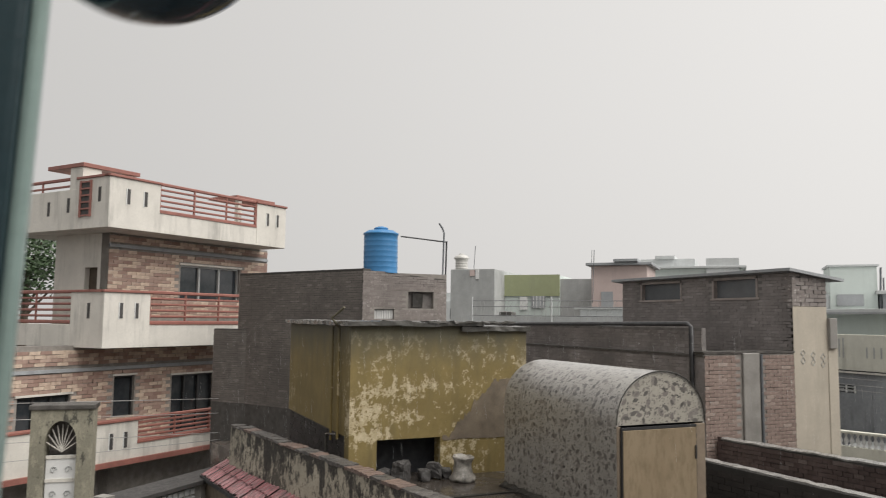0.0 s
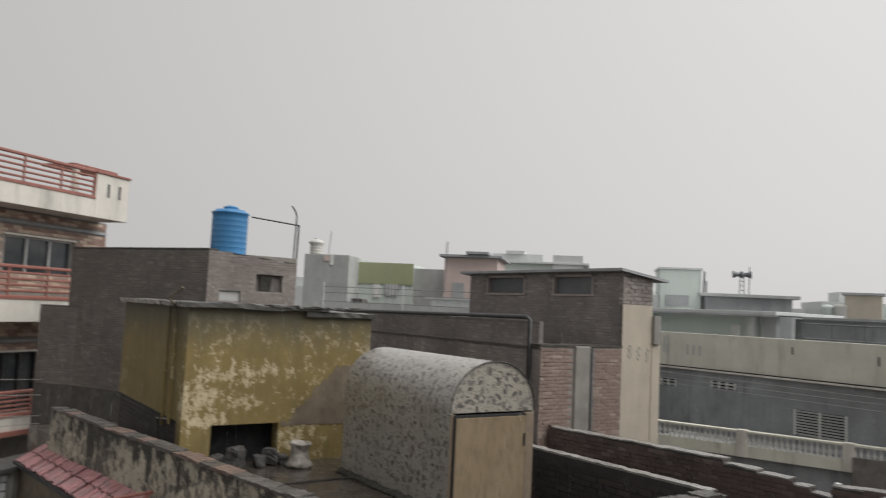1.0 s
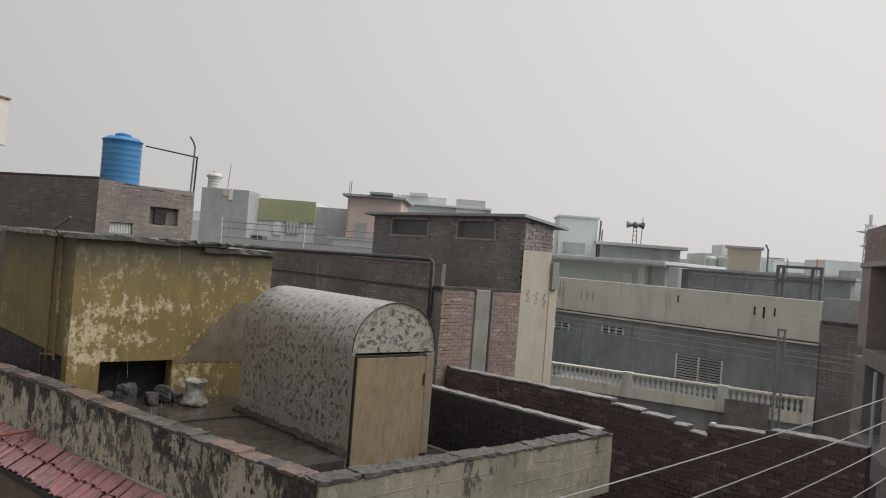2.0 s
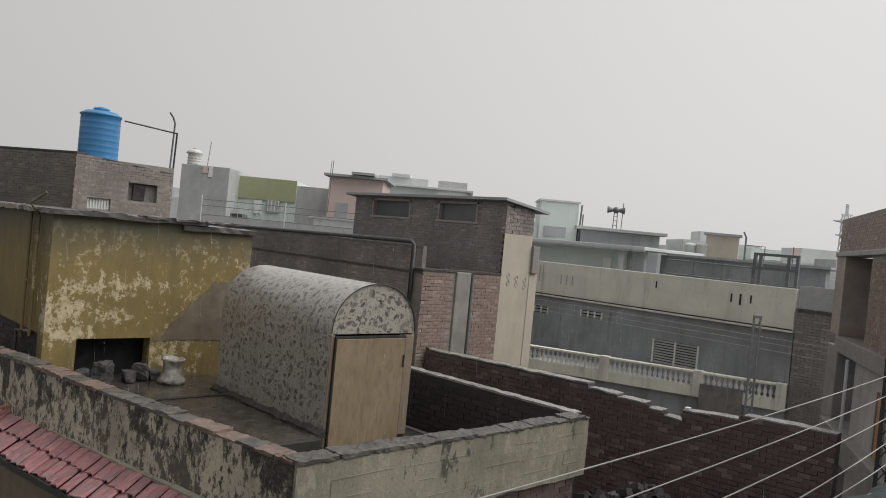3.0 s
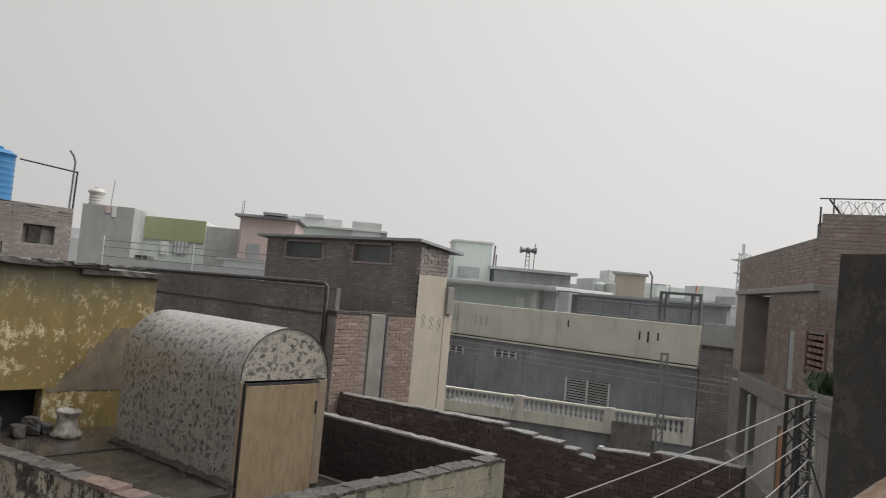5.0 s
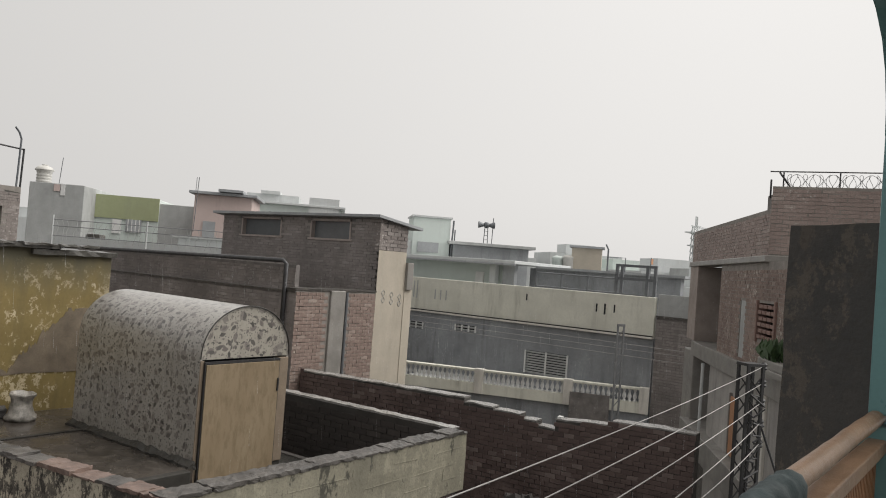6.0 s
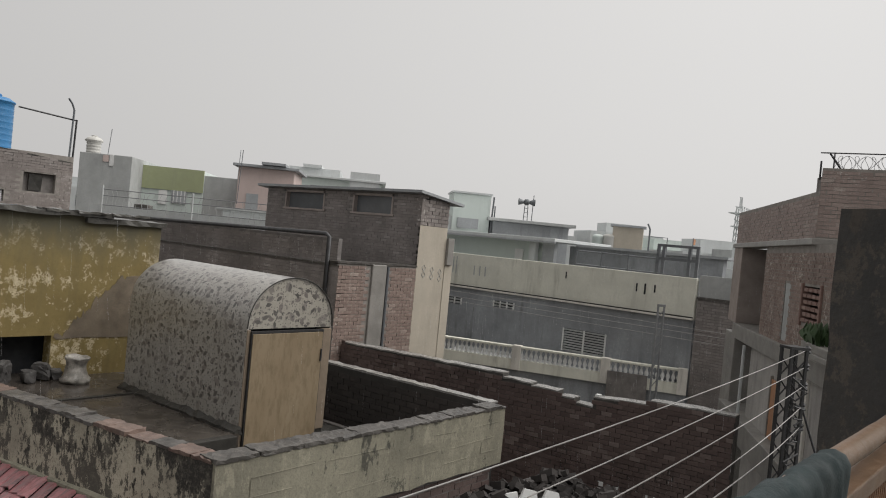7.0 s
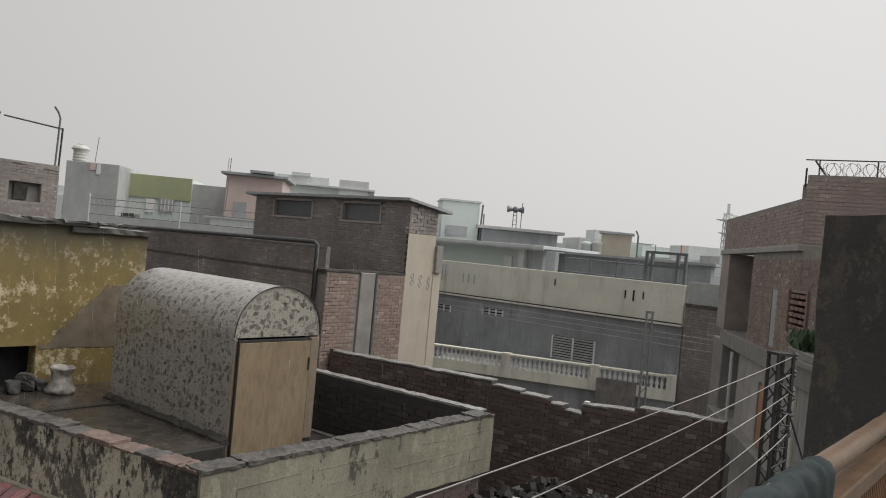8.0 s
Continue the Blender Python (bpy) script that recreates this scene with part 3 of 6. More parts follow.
# tooled false joints, slightly proud and broken
for z in (0.38, 0.2, 0.02):
    x = 0.4
    while x < 4.2:
        w = rng.uniform(0.25, 0.9)
        bm = bmesh.new()
        rod(bm, (x, -0.004, z + rng.uniform(-0.015, 0.015)), (min(x + w, 4.35), -0.004, z + rng.uniform(-0.015, 0.015)), 0.0035, seg=6)
        part("joint_line", bm, m_parapet2, front)
        if rng.random() < 0.12:
            bm = bmesh.new()
            rod(bm, (x, -0.004, z), (x + rng.uniform(-0.01, 0.01), -0.004, z + 0.15), 0.0032, seg=6)
            part("joint_line", bm, m_parapet2, front)
        x += w + rng.uniform(0.2, 0.9)
# brick body below the front parapet
at, length = run_frame(3.9, 5.72, 8.2, 5.8)
body = part("body_wall", wall_mesh(length, GROUND, -0.17, 0.25), m_mortar_dark, terrace, at=at)
lay_bricks(body, length, -1.9, -0.19, m_brick_red, m_brick_red_i, seed=8)
# the far parapet, seen from its inner side
at, length = run_frame(8.02, 11.2, 8.2, 5.9)
inner = part("parapet", wall_mesh(length, -0.9, 0.57, 0.2), m_mortar_black, terrace, "dark brick parapet", at=at)
lay_bricks(inner, length, -0.85, 0.54, m_brick_black, m_brick_black, seed=9)
bm = bmesh.new()
box(bm, 0, length, 0.03, 0.2, 0.56, 0.59)
cut(bm, 0.1)
rough_up(bm, 0.016, 7, 2)
# the pale colour gives the shine along the parapet top
part("coping", bm, m_cap_sheen, inner, "cement coping, wet sheen painted pale")
bbox("body_wall", m_mortar_dark, terrace, 8.0, 8.2, 5.9, 17, GROUND, -0.3)
bbox("ledge", m_moss_shade, terrace, 7.35, 7.9, 7.2, 10.5, -0.6, -0.28, bevel=0.02)

m_tan = plain("tan_cement", (0.23, 0.18, 0.132), 0.3, 0.7, scale=3)
# ---- barrel-roofed stair house ----
stair = thing("stair_house", "barrel-roofed stair house clad in grey marble chips", "stair house", pose(5.83, 8.03, 0))
W, DEEP, SPRING, RISE = 1.42, 2.95, 1.32, 0.66


def arch_profile(w, spring, rise, n=44):
    pts = [(0, 0), (0, spring)]
    for i in range(1, n):
        a = math.pi * (1 - i / n)
        pts.append((w / 2 + w / 2 * math.cos(a), spring + rise * math.sin(a) ** 0.92))
    return pts + [(w, spring), (w, 0)]


bm = bmesh.new()
outer = arch_profile(W, SPRING, RISE)
a = [bm.verts.new((x, 0.03, z)) for x, z in outer]
b = [bm.verts.new((x, DEEP, z)) for x, z in outer]
for i in range(len(outer) - 1):
    bm.faces.new((a[i], a[i + 1], b[i + 1], b[i]))
bm.faces.new(b)
inner_w = [bm.verts.new((0.03 + x * (W - 0.06) / W, 0.03, z if z == 0 else z - 0.025)) for x, z in outer]
for i in range(len(outer) - 1):
    bm.faces.new((a[i], inner_w[i], inner_w[i + 1], a[i + 1]))
run = [0.0]
for (x0, z0), (x1, z1) in zip(outer, outer[1:]):
    run.append(run[-1] + math.hypot(x1 - x0, z1 - z0))
flat = bm.loops.layers.uv.new("flat")
where = {v: i for i, v in enumerate(a)} | {v: i for i, v in enumerate(b)} | {v: i for i, v in enumerate(inner_w)}
for f in bm.faces:
    for lp in f.loops:
        lp[flat].uv = (lp.vert.co.y, run[where[lp.vert]])
part("shell", bm, m_terrazzo, stair, smooth=False)
bm = bmesh.new()
gable = [(x, z) for x, z in arch_profile(W - 0.05, SPRING - 0.01, RISE - 0.016)]
fa = [bm.verts.new((x + 0.025, 0.034, max(z, 1.29))) for x, z in gable[1:-1]]
fb = [bm.verts.new((x + 0.025, 0.12, max(z, 1.29))) for x, z in gable[1:-1]]
bm.faces.new(fa)
bm.faces.new(fb)
for i in range(len(fa)):
    bm.faces.new((fa[i], fa[(i + 1) % len(fa)], fb[(i + 1) % len(fa)], fb[i]))
flat = bm.loops.layers.uv.new("flat")
for f in bm.faces:
    for lp in f.loops:
        lp[flat].uv = (lp.vert.co.x + 7, lp.vert.co.z)
part("gable", bm, m_gable, stair, "warmer marble-chip gable over the door")
bm = bmesh.new()
rim = [(x, z) for x, z in arch_profile(W, SPRING, RISE)[1:-1]]
tube(bm, [(x, 0.02, z) for x, z in rim], 0.008, seg=6)
part("rim", bm, m_moss_shade, stair, "dark mossy rim round the gable")
bbox("cheek", m_tan, stair, 1.245, W - 0.004, 0.012, 0.16, -0.12, 1.288, bevel=0.01, label="bare brown cement jamb")
# black block painted as the dark gap below the jamb
bbox("base", m_moss_shade, stair, 1.25, W - 0.01, 0.03, 0.16, -0.6, -0.12, bevel=0.01)
bbox("cheek", m_tan, stair, 0.003, 0.055, 0.018, 0.12, -0.6, 1.3, bevel=0.006)
# black sheet painted as the shade behind the door
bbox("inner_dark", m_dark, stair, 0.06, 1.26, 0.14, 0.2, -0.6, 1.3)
door = bbox("door", m_door, stair, 0.062, 1.228, -0.03, 0.0, -0.59, 1.25, bevel=0.004, label="plain tan plywood door, shut")
bbox("frame", m_darkmetal, stair, 0.05, 1.25, -0.012, 0.03, 1.256, 1.285)
bbox("frame", m_darkmetal, stair, 0.046, 0.06, -0.02, 0.03, -0.6, 1.27)
bbox("frame", m_darkmetal, stair, 1.231, 1.242, -0.02, 0.03, -0.6, 1.27)
bbox("latch", m_darkmetal, door, 1.2, 1.222, -0.05, -0.03, 0.85, 1.02, bevel=0.004)

# ---- ochre room ----
ochre = thing("ochre_room", "rooftop room with flaking ochre paint and a mossy slab", "rooftop room")
bm = bmesh.new()
YF, XL, XR, YB = 12.05, 3.58, 6.84, 16.4
wall_holes = [(4.05 - XL, 5.18 - XL, -1, 0.645)]
at, length = run_frame(XL, YF, XR, YF)
bm = wall_mesh(length, 0.0, 2.5, 0.25, wall_holes)
part("wall", bm, m_yellow, ochre, at=at)
at2, l2 = run_frame(XL, YB, XL, YF + 0.25)
part("wall", wall_mesh(l2, 0.7, 2.54, 0.25), m_yellow_side, ochre, at=at2)
base = part("base_wall", wall_mesh(l2, -0.9, 0.71, 0.2), m_mortar_black, ochre, at=pose(0.04, 0, 0) @ at2)
lay_bricks(base, l2, -0.85, 0.68, m_brick_black, m_brick_black, seed=12)
bbox("wall", m_yellow, ochre, XR - 0.2, XR, YF + 0.25, YB, 0, 2.45)
bbox("wall", m_yellow, ochre, XL + 0.25, XR, YB - 0.25, YB, 0, 2.5)
# black sheet stands for the unlit room behind the opening
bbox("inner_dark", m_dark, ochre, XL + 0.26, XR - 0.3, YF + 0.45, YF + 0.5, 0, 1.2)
# bare cement repair with a ragged edge
bm = bmesh.new()
ring = []
for i in range(140):
    t = i / 139
    x = 5.2 + 1.1 * t
    z = 0.62 + 0.16 * t + 0.85 * t ** 1.1 + 0.16 * noise.noise(Vector((x * 4, 0, 3))) + 0.09 * noise.noise(Vector((x * 13, 0, 5))) + 0.06 * noise.noise(Vector((x * 37, 0, 2)))
    ring.append((x, z))
ring += [(6.8, 1.62), (6.8, 0.6), (6.2, 0.58), (5.6, 0.6), (5.25, 0.58)]
fa = [bm.verts.new((x, YF - 0.008, z)) for x, z in ring]
fb = [bm.verts.new((x, YF + 0.01, z)) for x, z in ring]
bm.faces.new(fa)
for i in range(len(fa)):
    bm.faces.new((fa[i], fa[(i + 1) % len(fa)], fb[(i + 1) % len(fa)], fb[i]))
part("repair_patch", bm, m_bare, ochre, "bare brown cement repair")
bm = bmesh.new()
box(bm, XL - 0.1, XR - 0.9, YF - 0.12, YB + 0.1, 2.5, 2.57)
cut(bm, 0.13)
rough_up(bm, 0.014, 2.6, 4)
rough_up(bm, 0.018, 13, 2)
part("roof_slab", bm, m_slab, ochre, "broken mossy concrete roof slab")
bm = bmesh.new()
box(bm, XR - 1.3, XR + 0.05, YF - 0.08, YB, 2.42, 2.5)
cut(bm, 0.15)
rough_up(bm, 0.012, 2.6, 9)
rough_up(bm, 0.016, 13, 3)
part("roof_slab", bm, m_slab, ochre)
for k, (x, y, w) in enumerate(((4.1, 12.1, 0.5), (4.9, 12.05, 0.35), (5.35, 12.0, 0.45), (5.9, 12.02, 0.3), (6.3, 12.1, 0.28))):
    bm = bmesh.new()
    box(bm, x, x + w, y - 0.14, y + 0.25, 2.55, 2.585)
    cut(bm, 0.09)
    rough_up(bm, 0.03, 8, k)
    part("slab_chunk", bm, m_slab, ochre)
for y, r in ((12.55, 0.022), (12.95, 0.022)):
    bm = bmesh.new()
    tube(bm, [(XL - 0.05, y, 0.62), (XL - 0.05, y, 2.45), (XL - 0.2, y - 0.05, 2.62), (XL - 0.05, y - 0.25, 2.8)] if y < 12.6 else [(XL - 0.05, y, 0.55), (XL - 0.05, y, 2.52)], r)
    part("drain_pipe", bm, m_yellow, ochre, "ochre-painted pipe on the wall")
bm = bmesh.new()
tube(bm, [(XL - 0.06, 12.55, 0.7), (XL - 0.06, 13.2, 0.62), (XL - 0.06, 13.2, 0.3)], 0.025)
part("drain_pipe", bm, m_slab, ochre)

# stones and a broken pot in front of the opening
for k, (x, y, s) in enumerate(((4.12, 11.95, 0.13), (4.42, 11.9, 0.17), (4.78, 11.8, 0.13), (5.02, 11.9, 0.14), (5.2, 11.85, 0.1))):
    bm = bmesh.new()
    box(bm, -s * 0.85, s * 0.85, -s * 0.7, s * 0.7, 0.0, s * (1.6 + 0.35 * (k % 2)), bevel=s * 0.38)
    cut(bm, 0.05)
    rough_up(bm, 0.045, 5, k * 3.1)
    rough_up(bm, 0.02, 16, k)
    bmesh.ops.rotate(bm, verts=bm.verts, matrix=Matrix.Rotation(k * 0.8, 3, "Z"))
    tagged(part("loose_stone", bm, m_stone, at=pose(x, y, -0.01)), "grey rough stone lying before the dark opening", "stone", "stones by the opening")
bm = bmesh.new()
lathe(bm, [(0.2, 0.0), (0.215, 0.05), (0.18, 0.1), (0.15, 0.2), (0.135, 0.27), (0.145, 0.33), (0.175, 0.37), (0.175, 0.4), (0.145, 0.395), (0.12, 0.3), (0.115, 0.06), (0.01, 0.05)], 28, wobble=0.04)
rough_up(bm, 0.025, 9, 2)
urn_mat = plain("dirty_white_clay", (0.38, 0.355, 0.32), 0.75, 0.35, scale=9, streak=1.0, bump=0.6)
tagged(part("clay_stove", bm, urn_mat, at=pose(5.37, 11.55, 0), smooth=True), "dirty whitewashed clay stove pot on the terrace floor", "clay pot")

# ---- dark wall behind the terrace, with a pipe along its top ----
FINE = dict(bl=0.2, bh=0.058, gap=0.007, proud=0.005)
X1, Y1 = 10.28, 11.33
back = thing("back_house", "old house of sooty brick with a stepped ledge", "house")
at, length = run_frame(X1, 20.5, X1, Y1)
dw = part("wall", wall_mesh(length, GROUND, 1.98, 0.3), m_mortar_dark, back, at=at)
lay_bricks(dw, length, -0.6, 1.95, m_brick_hazed, m_brick_hazed, seed=21, **FINE)
uw = part("wall", wall_mesh(length, 1.98, 2.5, 0.1), m_mortar_dark, back, at=pose(0.22, 0.3, 0) @ at)
lay_bricks(uw, length, 1.99, 2.48, m_brick_hazed, m_brick_hazed, seed=22, **FINE)
bm = bmesh.new()
box(bm, 0, length, -0.03, 0.34, 1.965, 2.0)
cut(bm, 0.25)
rough_up(bm, 0.014, 3, 4)
part("ledge", bm, m_cap, back, at=at)
bm = bmesh.new()
tube(bm, [(X1 - 0.02, 19.5, 2.5), (X1 - 0.02, Y1 + 0.42, 2.58), (X1 - 0.06, Y1 + 0.28, 2.52), (X1 - 0.06, Y1 + 0.28, 0.2)], 0.045)
part("pipe", bm, m_darkmetal, back, "dark steel pipe along the wall top", smooth=True)

# ---- brick tower with two clerestory windows ----
X2 = 12.59
m_frame = plain("pinkish_cement_frame", (0.37, 0.32, 0.295), 0.25, 0.75, scale=4)
at, length = run_frame(X1, Y1, X2, Y1)
low = part("wall", wall_mesh(length, GROUND, 2.02, 0.3, ()), m_mortar, back, "pale weathered brick wall", at=at)
lay_bricks(low, length, 0.0, 2.0, m_brick_lit, m_brick_lit_i, lambda x, z: True, [(0.86, 1.4, -1, 3)], seed=31, bl=0.21, bh=0.062, gap=0.009)
bbox("pilaster", m_concrete, low, 0.92, 1.34, -0.05, 0.02, -2, 2.03, bevel=0.02)
brod("conduit", m_metal, low, (1.4, -0.04, 0.1), (1.39, -0.04, 2.0), 0.03)
bm = bmesh.new()
box(bm, -0.05, length, -0.03, 0.33, 2.02, 2.06)
cut(bm, 0.2)
rough_up(bm, 0.012, 4, 8)
part("ledge", bm, m_cap, low)
tower = thing("brick_tower", "upper room of dark brick with two long windows", "house")
at, length = run_frame(X2, 16.85, X2, Y1)
holes = [(16.85 - 16.1, 16.85 - 14.56, 3.15, 3.6), (16.85 - 13.55, 16.85 - 12.21, 3.15, 3.6)]
tw = part("wall", wall_mesh(length, 1.9, 3.66, 0.25, holes), m_mortar_dark, tower, at=at)
lay_bricks(tw, length, 2.0, 3.64, m_brick_hazed, m_brick_hazed, None, holes, seed=41, **FINE)
for h in holes:
    win = bbox("window", m_glass_hazed, tower, h[0], h[1], 0.1, 0.115, h[2], h[3], at=at, label="dark glass clerestory window")
    bbox("sill", m_frame, win, h[0] - 0.05, h[1] + 0.05, -0.03, 0.1, h[2] - 0.05, h[2], bevel=0.006)
    for x in (h[0], h[1] - 0.05):
        bbox("jamb", m_frame, win, x, x + 0.05, -0.012, 0.1, h[2], h[3])
    bbox("lintel", m_frame, win, h[0], h[1], -0.012, 0.1, h[3] - 0.05, h[3])
side = part("wall", wall_mesh(0.95, GROUND, 2.95, 0.25), m_plaster, tower, "cream plastered side wall", at=pose(X2, Y1 - 0.006, 0))
side2 = part("wall", wall_mesh(0.95, 2.95, 3.6, 0.25), m_mortar_dark, tower, at=pose(X2, Y1, 0))
lay_bricks(side2, 0.95, 2.96, 3.6, m_brick_pale_lit, m_brick_pale_lit, seed=43)
bbox("wall", m_plaster, tower, X2 + 0.95, X2 + 1.22, Y1 - 0.02, Y1 + 3, GROUND, 2.2)
bbox("chimney", m_concrete, tower, X2 + 0.95, X2 + 1.16, Y1 - 0.08, Y1 + 0.3, 2.1, 2.72, bevel=0.01)
bbox("wall", m_mortar_dark, tower, X2 + 0.25, X2 + 0.95, 16.6, 16.85, 1.9, 3.66)
bm = bmesh.new()
box(bm, X2 - 0.18, X2 + 1.35, Y1 - 0.12, 17.1, 3.66, 3.72)
for v in bm.verts:
    if v.co.x > X2 + 1:
        v.co.z -= 0.18
part("roof_slab", bm, m_greyblue, tower)
# bricks that turn the corner
for i in range(9):
    bbox("quoin", m_brick_pale_lit, tower, X2 - 0.009, X2 + (0.1 if i % 2 else 0.2), Y1 - 0.012, Y1 + (0.2 if i % 2 else 0.1), 2.96 + i * 0.0745, 3.025 + i * 0.0745, bevel=0.004)
for x, z in ((0.24, 1.86), (0.52, 1.82), (0.8, 1.78)):
    for i in (0, 1):
        zc = z + i * 0.15
        bm = bmesh.new()
        tube(bm, [(x - 0.06, -0.006, zc), (x, -0.006, zc + 0.07), (x + 0.06, -0.006, zc), (x, -0.006, zc - 0.07), (x - 0.055, -0.006, zc - 0.006)], 0.006, seg=5)
        part("vent_diamond", bm, m_grey, side)

# ---- brick block with the blue tank ----
block = thing("brick_block", "tall block of old sooty brick under the blue tank", "house")
at, length = run_frame(3.75, 24.43, 6.26, 19.77)
# left side laid in the shaded copy of the brick
bw1 = part("wall", wall_mesh(length, GROUND, 3.96, 0.3), m_mortar_deep, block, at=at)
lay_bricks(bw1, length, 0.0, 3.94, m_brick_shade, m_brick_shade, seed=51, **FINE)
at, length = run_frame(6.26, 19.77, 8.7, 19.72)
holes = [(1.3, 2.05, 2.9, 3.36), (0.33, 0.9, 2.6, 2.88)]
# right side laid in the lit copy of the brick
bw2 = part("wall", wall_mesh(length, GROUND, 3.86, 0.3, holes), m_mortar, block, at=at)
lay_bricks(bw2, length, 1.5, 3.84, m_brick_pale_lit, m_brick_pale_lit, None, holes, seed=52, **FINE, top=lambda x: 3.95 - 0.09 * x)
bbox("niche", m_mortar_dark, block, 1.25, 2.1, 0.13, 0.17, 2.85, 3.4, at=at)
bm = bmesh.new()
box(bm, 1.42, 1.72, 0.03, 0.08, 2.92, 3.34)
rough_up(bm, 0.06, 2, 5)
part("hung_rag", bm, m_moss_shade, block, at=at)
vent = bbox("grille", m_plainwhite, block, 0.33, 0.9, 0.1, 0.12, 2.6, 2.88, at=at, label="white vent grille")
for i in range(8):
    bbox("slat", m_plainwhite, vent, 0.36 + i * 0.068, 0.39 + i * 0.068, 0.06, 0.1, 2.62, 2.86)
bbox("wall", m_mortar_dark, block, 8.45, 8.7, 19.9, 24, GROUND, 3.7)
bm = bmesh.new()
v0 = [(3.75, 24.43), (6.26, 19.77), (8.7, 19.72), (8.7, 24.4)]
fa = [bm.verts.new((x, y, z)) for (x, y), z in zip(v0, (3.93, 3.93, 3.72, 3.72))]
fb = [bm.verts.new((x, y, 3.5)) for x, y in v0]
bm.faces.new(fa), bm.faces.new(fb)
for i in range(4):
    bm.faces.new((fa[i], fa[(i + 1) % 4], fb[(i + 1) % 4], fb[i]))
part("roof", bm, m_slab, block)
# lower wing to its side
lw = thing("side_wing", "lower grey wing beside the brick block", "house")
at, length = run_frame(3.1, 24.98, 4.1, 23.9)
# the wing shares the brick with shade in its colour
wing = part("wall", wall_mesh(length, GROUND, 2.25, 0.3), m_mortar_deep, lw, at=at)
lay_bricks(wing, length, 0.0, 2.23, m_brick_shade, m_brick_shade, seed=53, **FINE)

tank = thing("water_tank", "round blue plastic water tank on the brick block", "water tank", pose(6.95, 20.35, 3.78))
prof = [(0.46, 0.0), (0.475, 0.03)]
for i in range(7):
    z = 0.1 + i * 0.145
    prof += [(0.475, z), (0.478, z + 0.015), (0.478, z + 0.03), (0.475, z + 0.045)]
prof += [(0.475, 1.16), (0.5, 1.18), (0.5, 1.215), (0.44, 1.24), (0.38, 1.29), (0.22, 1.31)]
bm = bmesh.new()
lathe(bm, prof, 40)
part("shell", bm, m_tank_blue, tank, smooth=True)
bm = bmesh.new()
lathe(bm, [(0.19, 1.3), (0.2, 1.36), (0.17, 1.385), (0.1, 1.4), (0.09, 1.41)], 24)
part("lid", bm, m_tank_blue, tank)
pipe = thing("vent_pipe", "thin bent steel pipe feeding the tank", "pipe")
bm = bmesh.new()
tube(bm, [(7.45, 20.1, 4.92), (8.72, 19.85, 4.8)], 0.02)
part("crossbar", bm, m_darkmetal, pipe)
bm = bmesh.new()
tube(bm, [(8.72, 19.85, 3.5), (8.75, 19.85, 4.82)], 0.025)
part("riser", bm, m_darkmetal, pipe)
bm = bmesh.new()
tube(bm, [(8.62, 19.83, 3.5), (8.66, 19.83, 5.05), (8.6, 19.83, 5.2), (8.5, 19.83, 5.32)], 0.025)
part("riser", bm, m_metal, pipe)

# ---- broken brick wall beyond the lane ----
lane = thing("broken_wall", "unfinished brick wall with a stepped broken top", "brick wall")
at, length = run_frame(11.31 - 7.58 * math.cos(radians(84)), 3.73 + 7.58 * math.sin(radians(84)), 11.31, 3.73)
TOP = [(0, 0.45), (3.69, 0.47), (3.7, 0.4), (4.25, 0.40), (4.26, 0.36), (4.75, 0.36), (4.76, 0.29), (5.05, 0.29), (5.06, 0.22), (5.38, 0.22), (5.39, 0.38), (6.3, 0.44), (6.31, 0.5), (7.6, 0.52)]


def lane_top(x):
    for (a, b), (c, d) in zip(TOP, TOP[1:]):
        if a <= x <= c:
            return b + (d - b) * (x - a) / max(c - a, 1e-6)
    return 0.5


bm = bmesh.new()
fr, bk = [], []
for x, z in TOP:
    fr.append(bm.verts.new((min(x, length), 0, z)))
    bk.append(bm.verts.new((min(x, length), 0.23, z)))
lo = [bm.verts.new(p) for p in ((0, 0, GROUND), (length, 0, GROUND), (length, 0.23, GROUND), (0, 0.23, GROUND))]
bm.faces.new([*fr, lo[1], lo[0]])
bm.faces.new([*bk, lo[2], lo[3]])
for i in range(len(fr) - 1):
    bm.faces.new((fr[i], fr[i + 1], bk[i + 1], bk[i]))
bm.faces.new((fr[0], bk[0], lo[3], lo[0])), bm.faces.new((fr[-1], bk[-1], lo[2], lo[1]))
lane_wall = part("wall", bm, m_mortar_deep, lane, at=at)
lay_bricks(lane_wall, length, -2.2, 0.6, m_brick_red, m_brick_red_i, lambda x, z: x > 3.4 and z > -0.5, bl=0.168, bh=0.067, gap=0.008, seed=61, top=lane_top, proud=0.014)
for i, ((a, z0), (c, z1)) in enumerate(zip(TOP, TOP[1:])):
    if c - a > 0.1:
        bm = bmesh.new()
        box(bm, a, min(c, length), -0.01, 0.24, z0 - 0.012, z0 + 0.012)
        for v in bm.verts:
            if v.co.x > (a + c) / 2:
                v.co.z += z1 - z0
        cut(bm, 0.2)
        rough_up(bm, 0.02, 9, i)
        # wet highlights of the broken top are in this colour
        part("coping", bm, m_cap_sheen, lane_wall)
bbox("stub", m_plainwhite, lane_wall, 5.4, 5.47, 0.02, 0.12, 0.2, 0.43, label="white painted brick on end")

# ---- cream house with a balustrade ----
CX, CY = 22.27, 13.16
cream = thing("cream_house", "long cream and slate-grey house with a balustraded balcony", "house", run_frame(CX, CY + 5.9, CX, CY - 4.38)[0])
CL = 10.28


def cs(s):
    return 5.9 - s


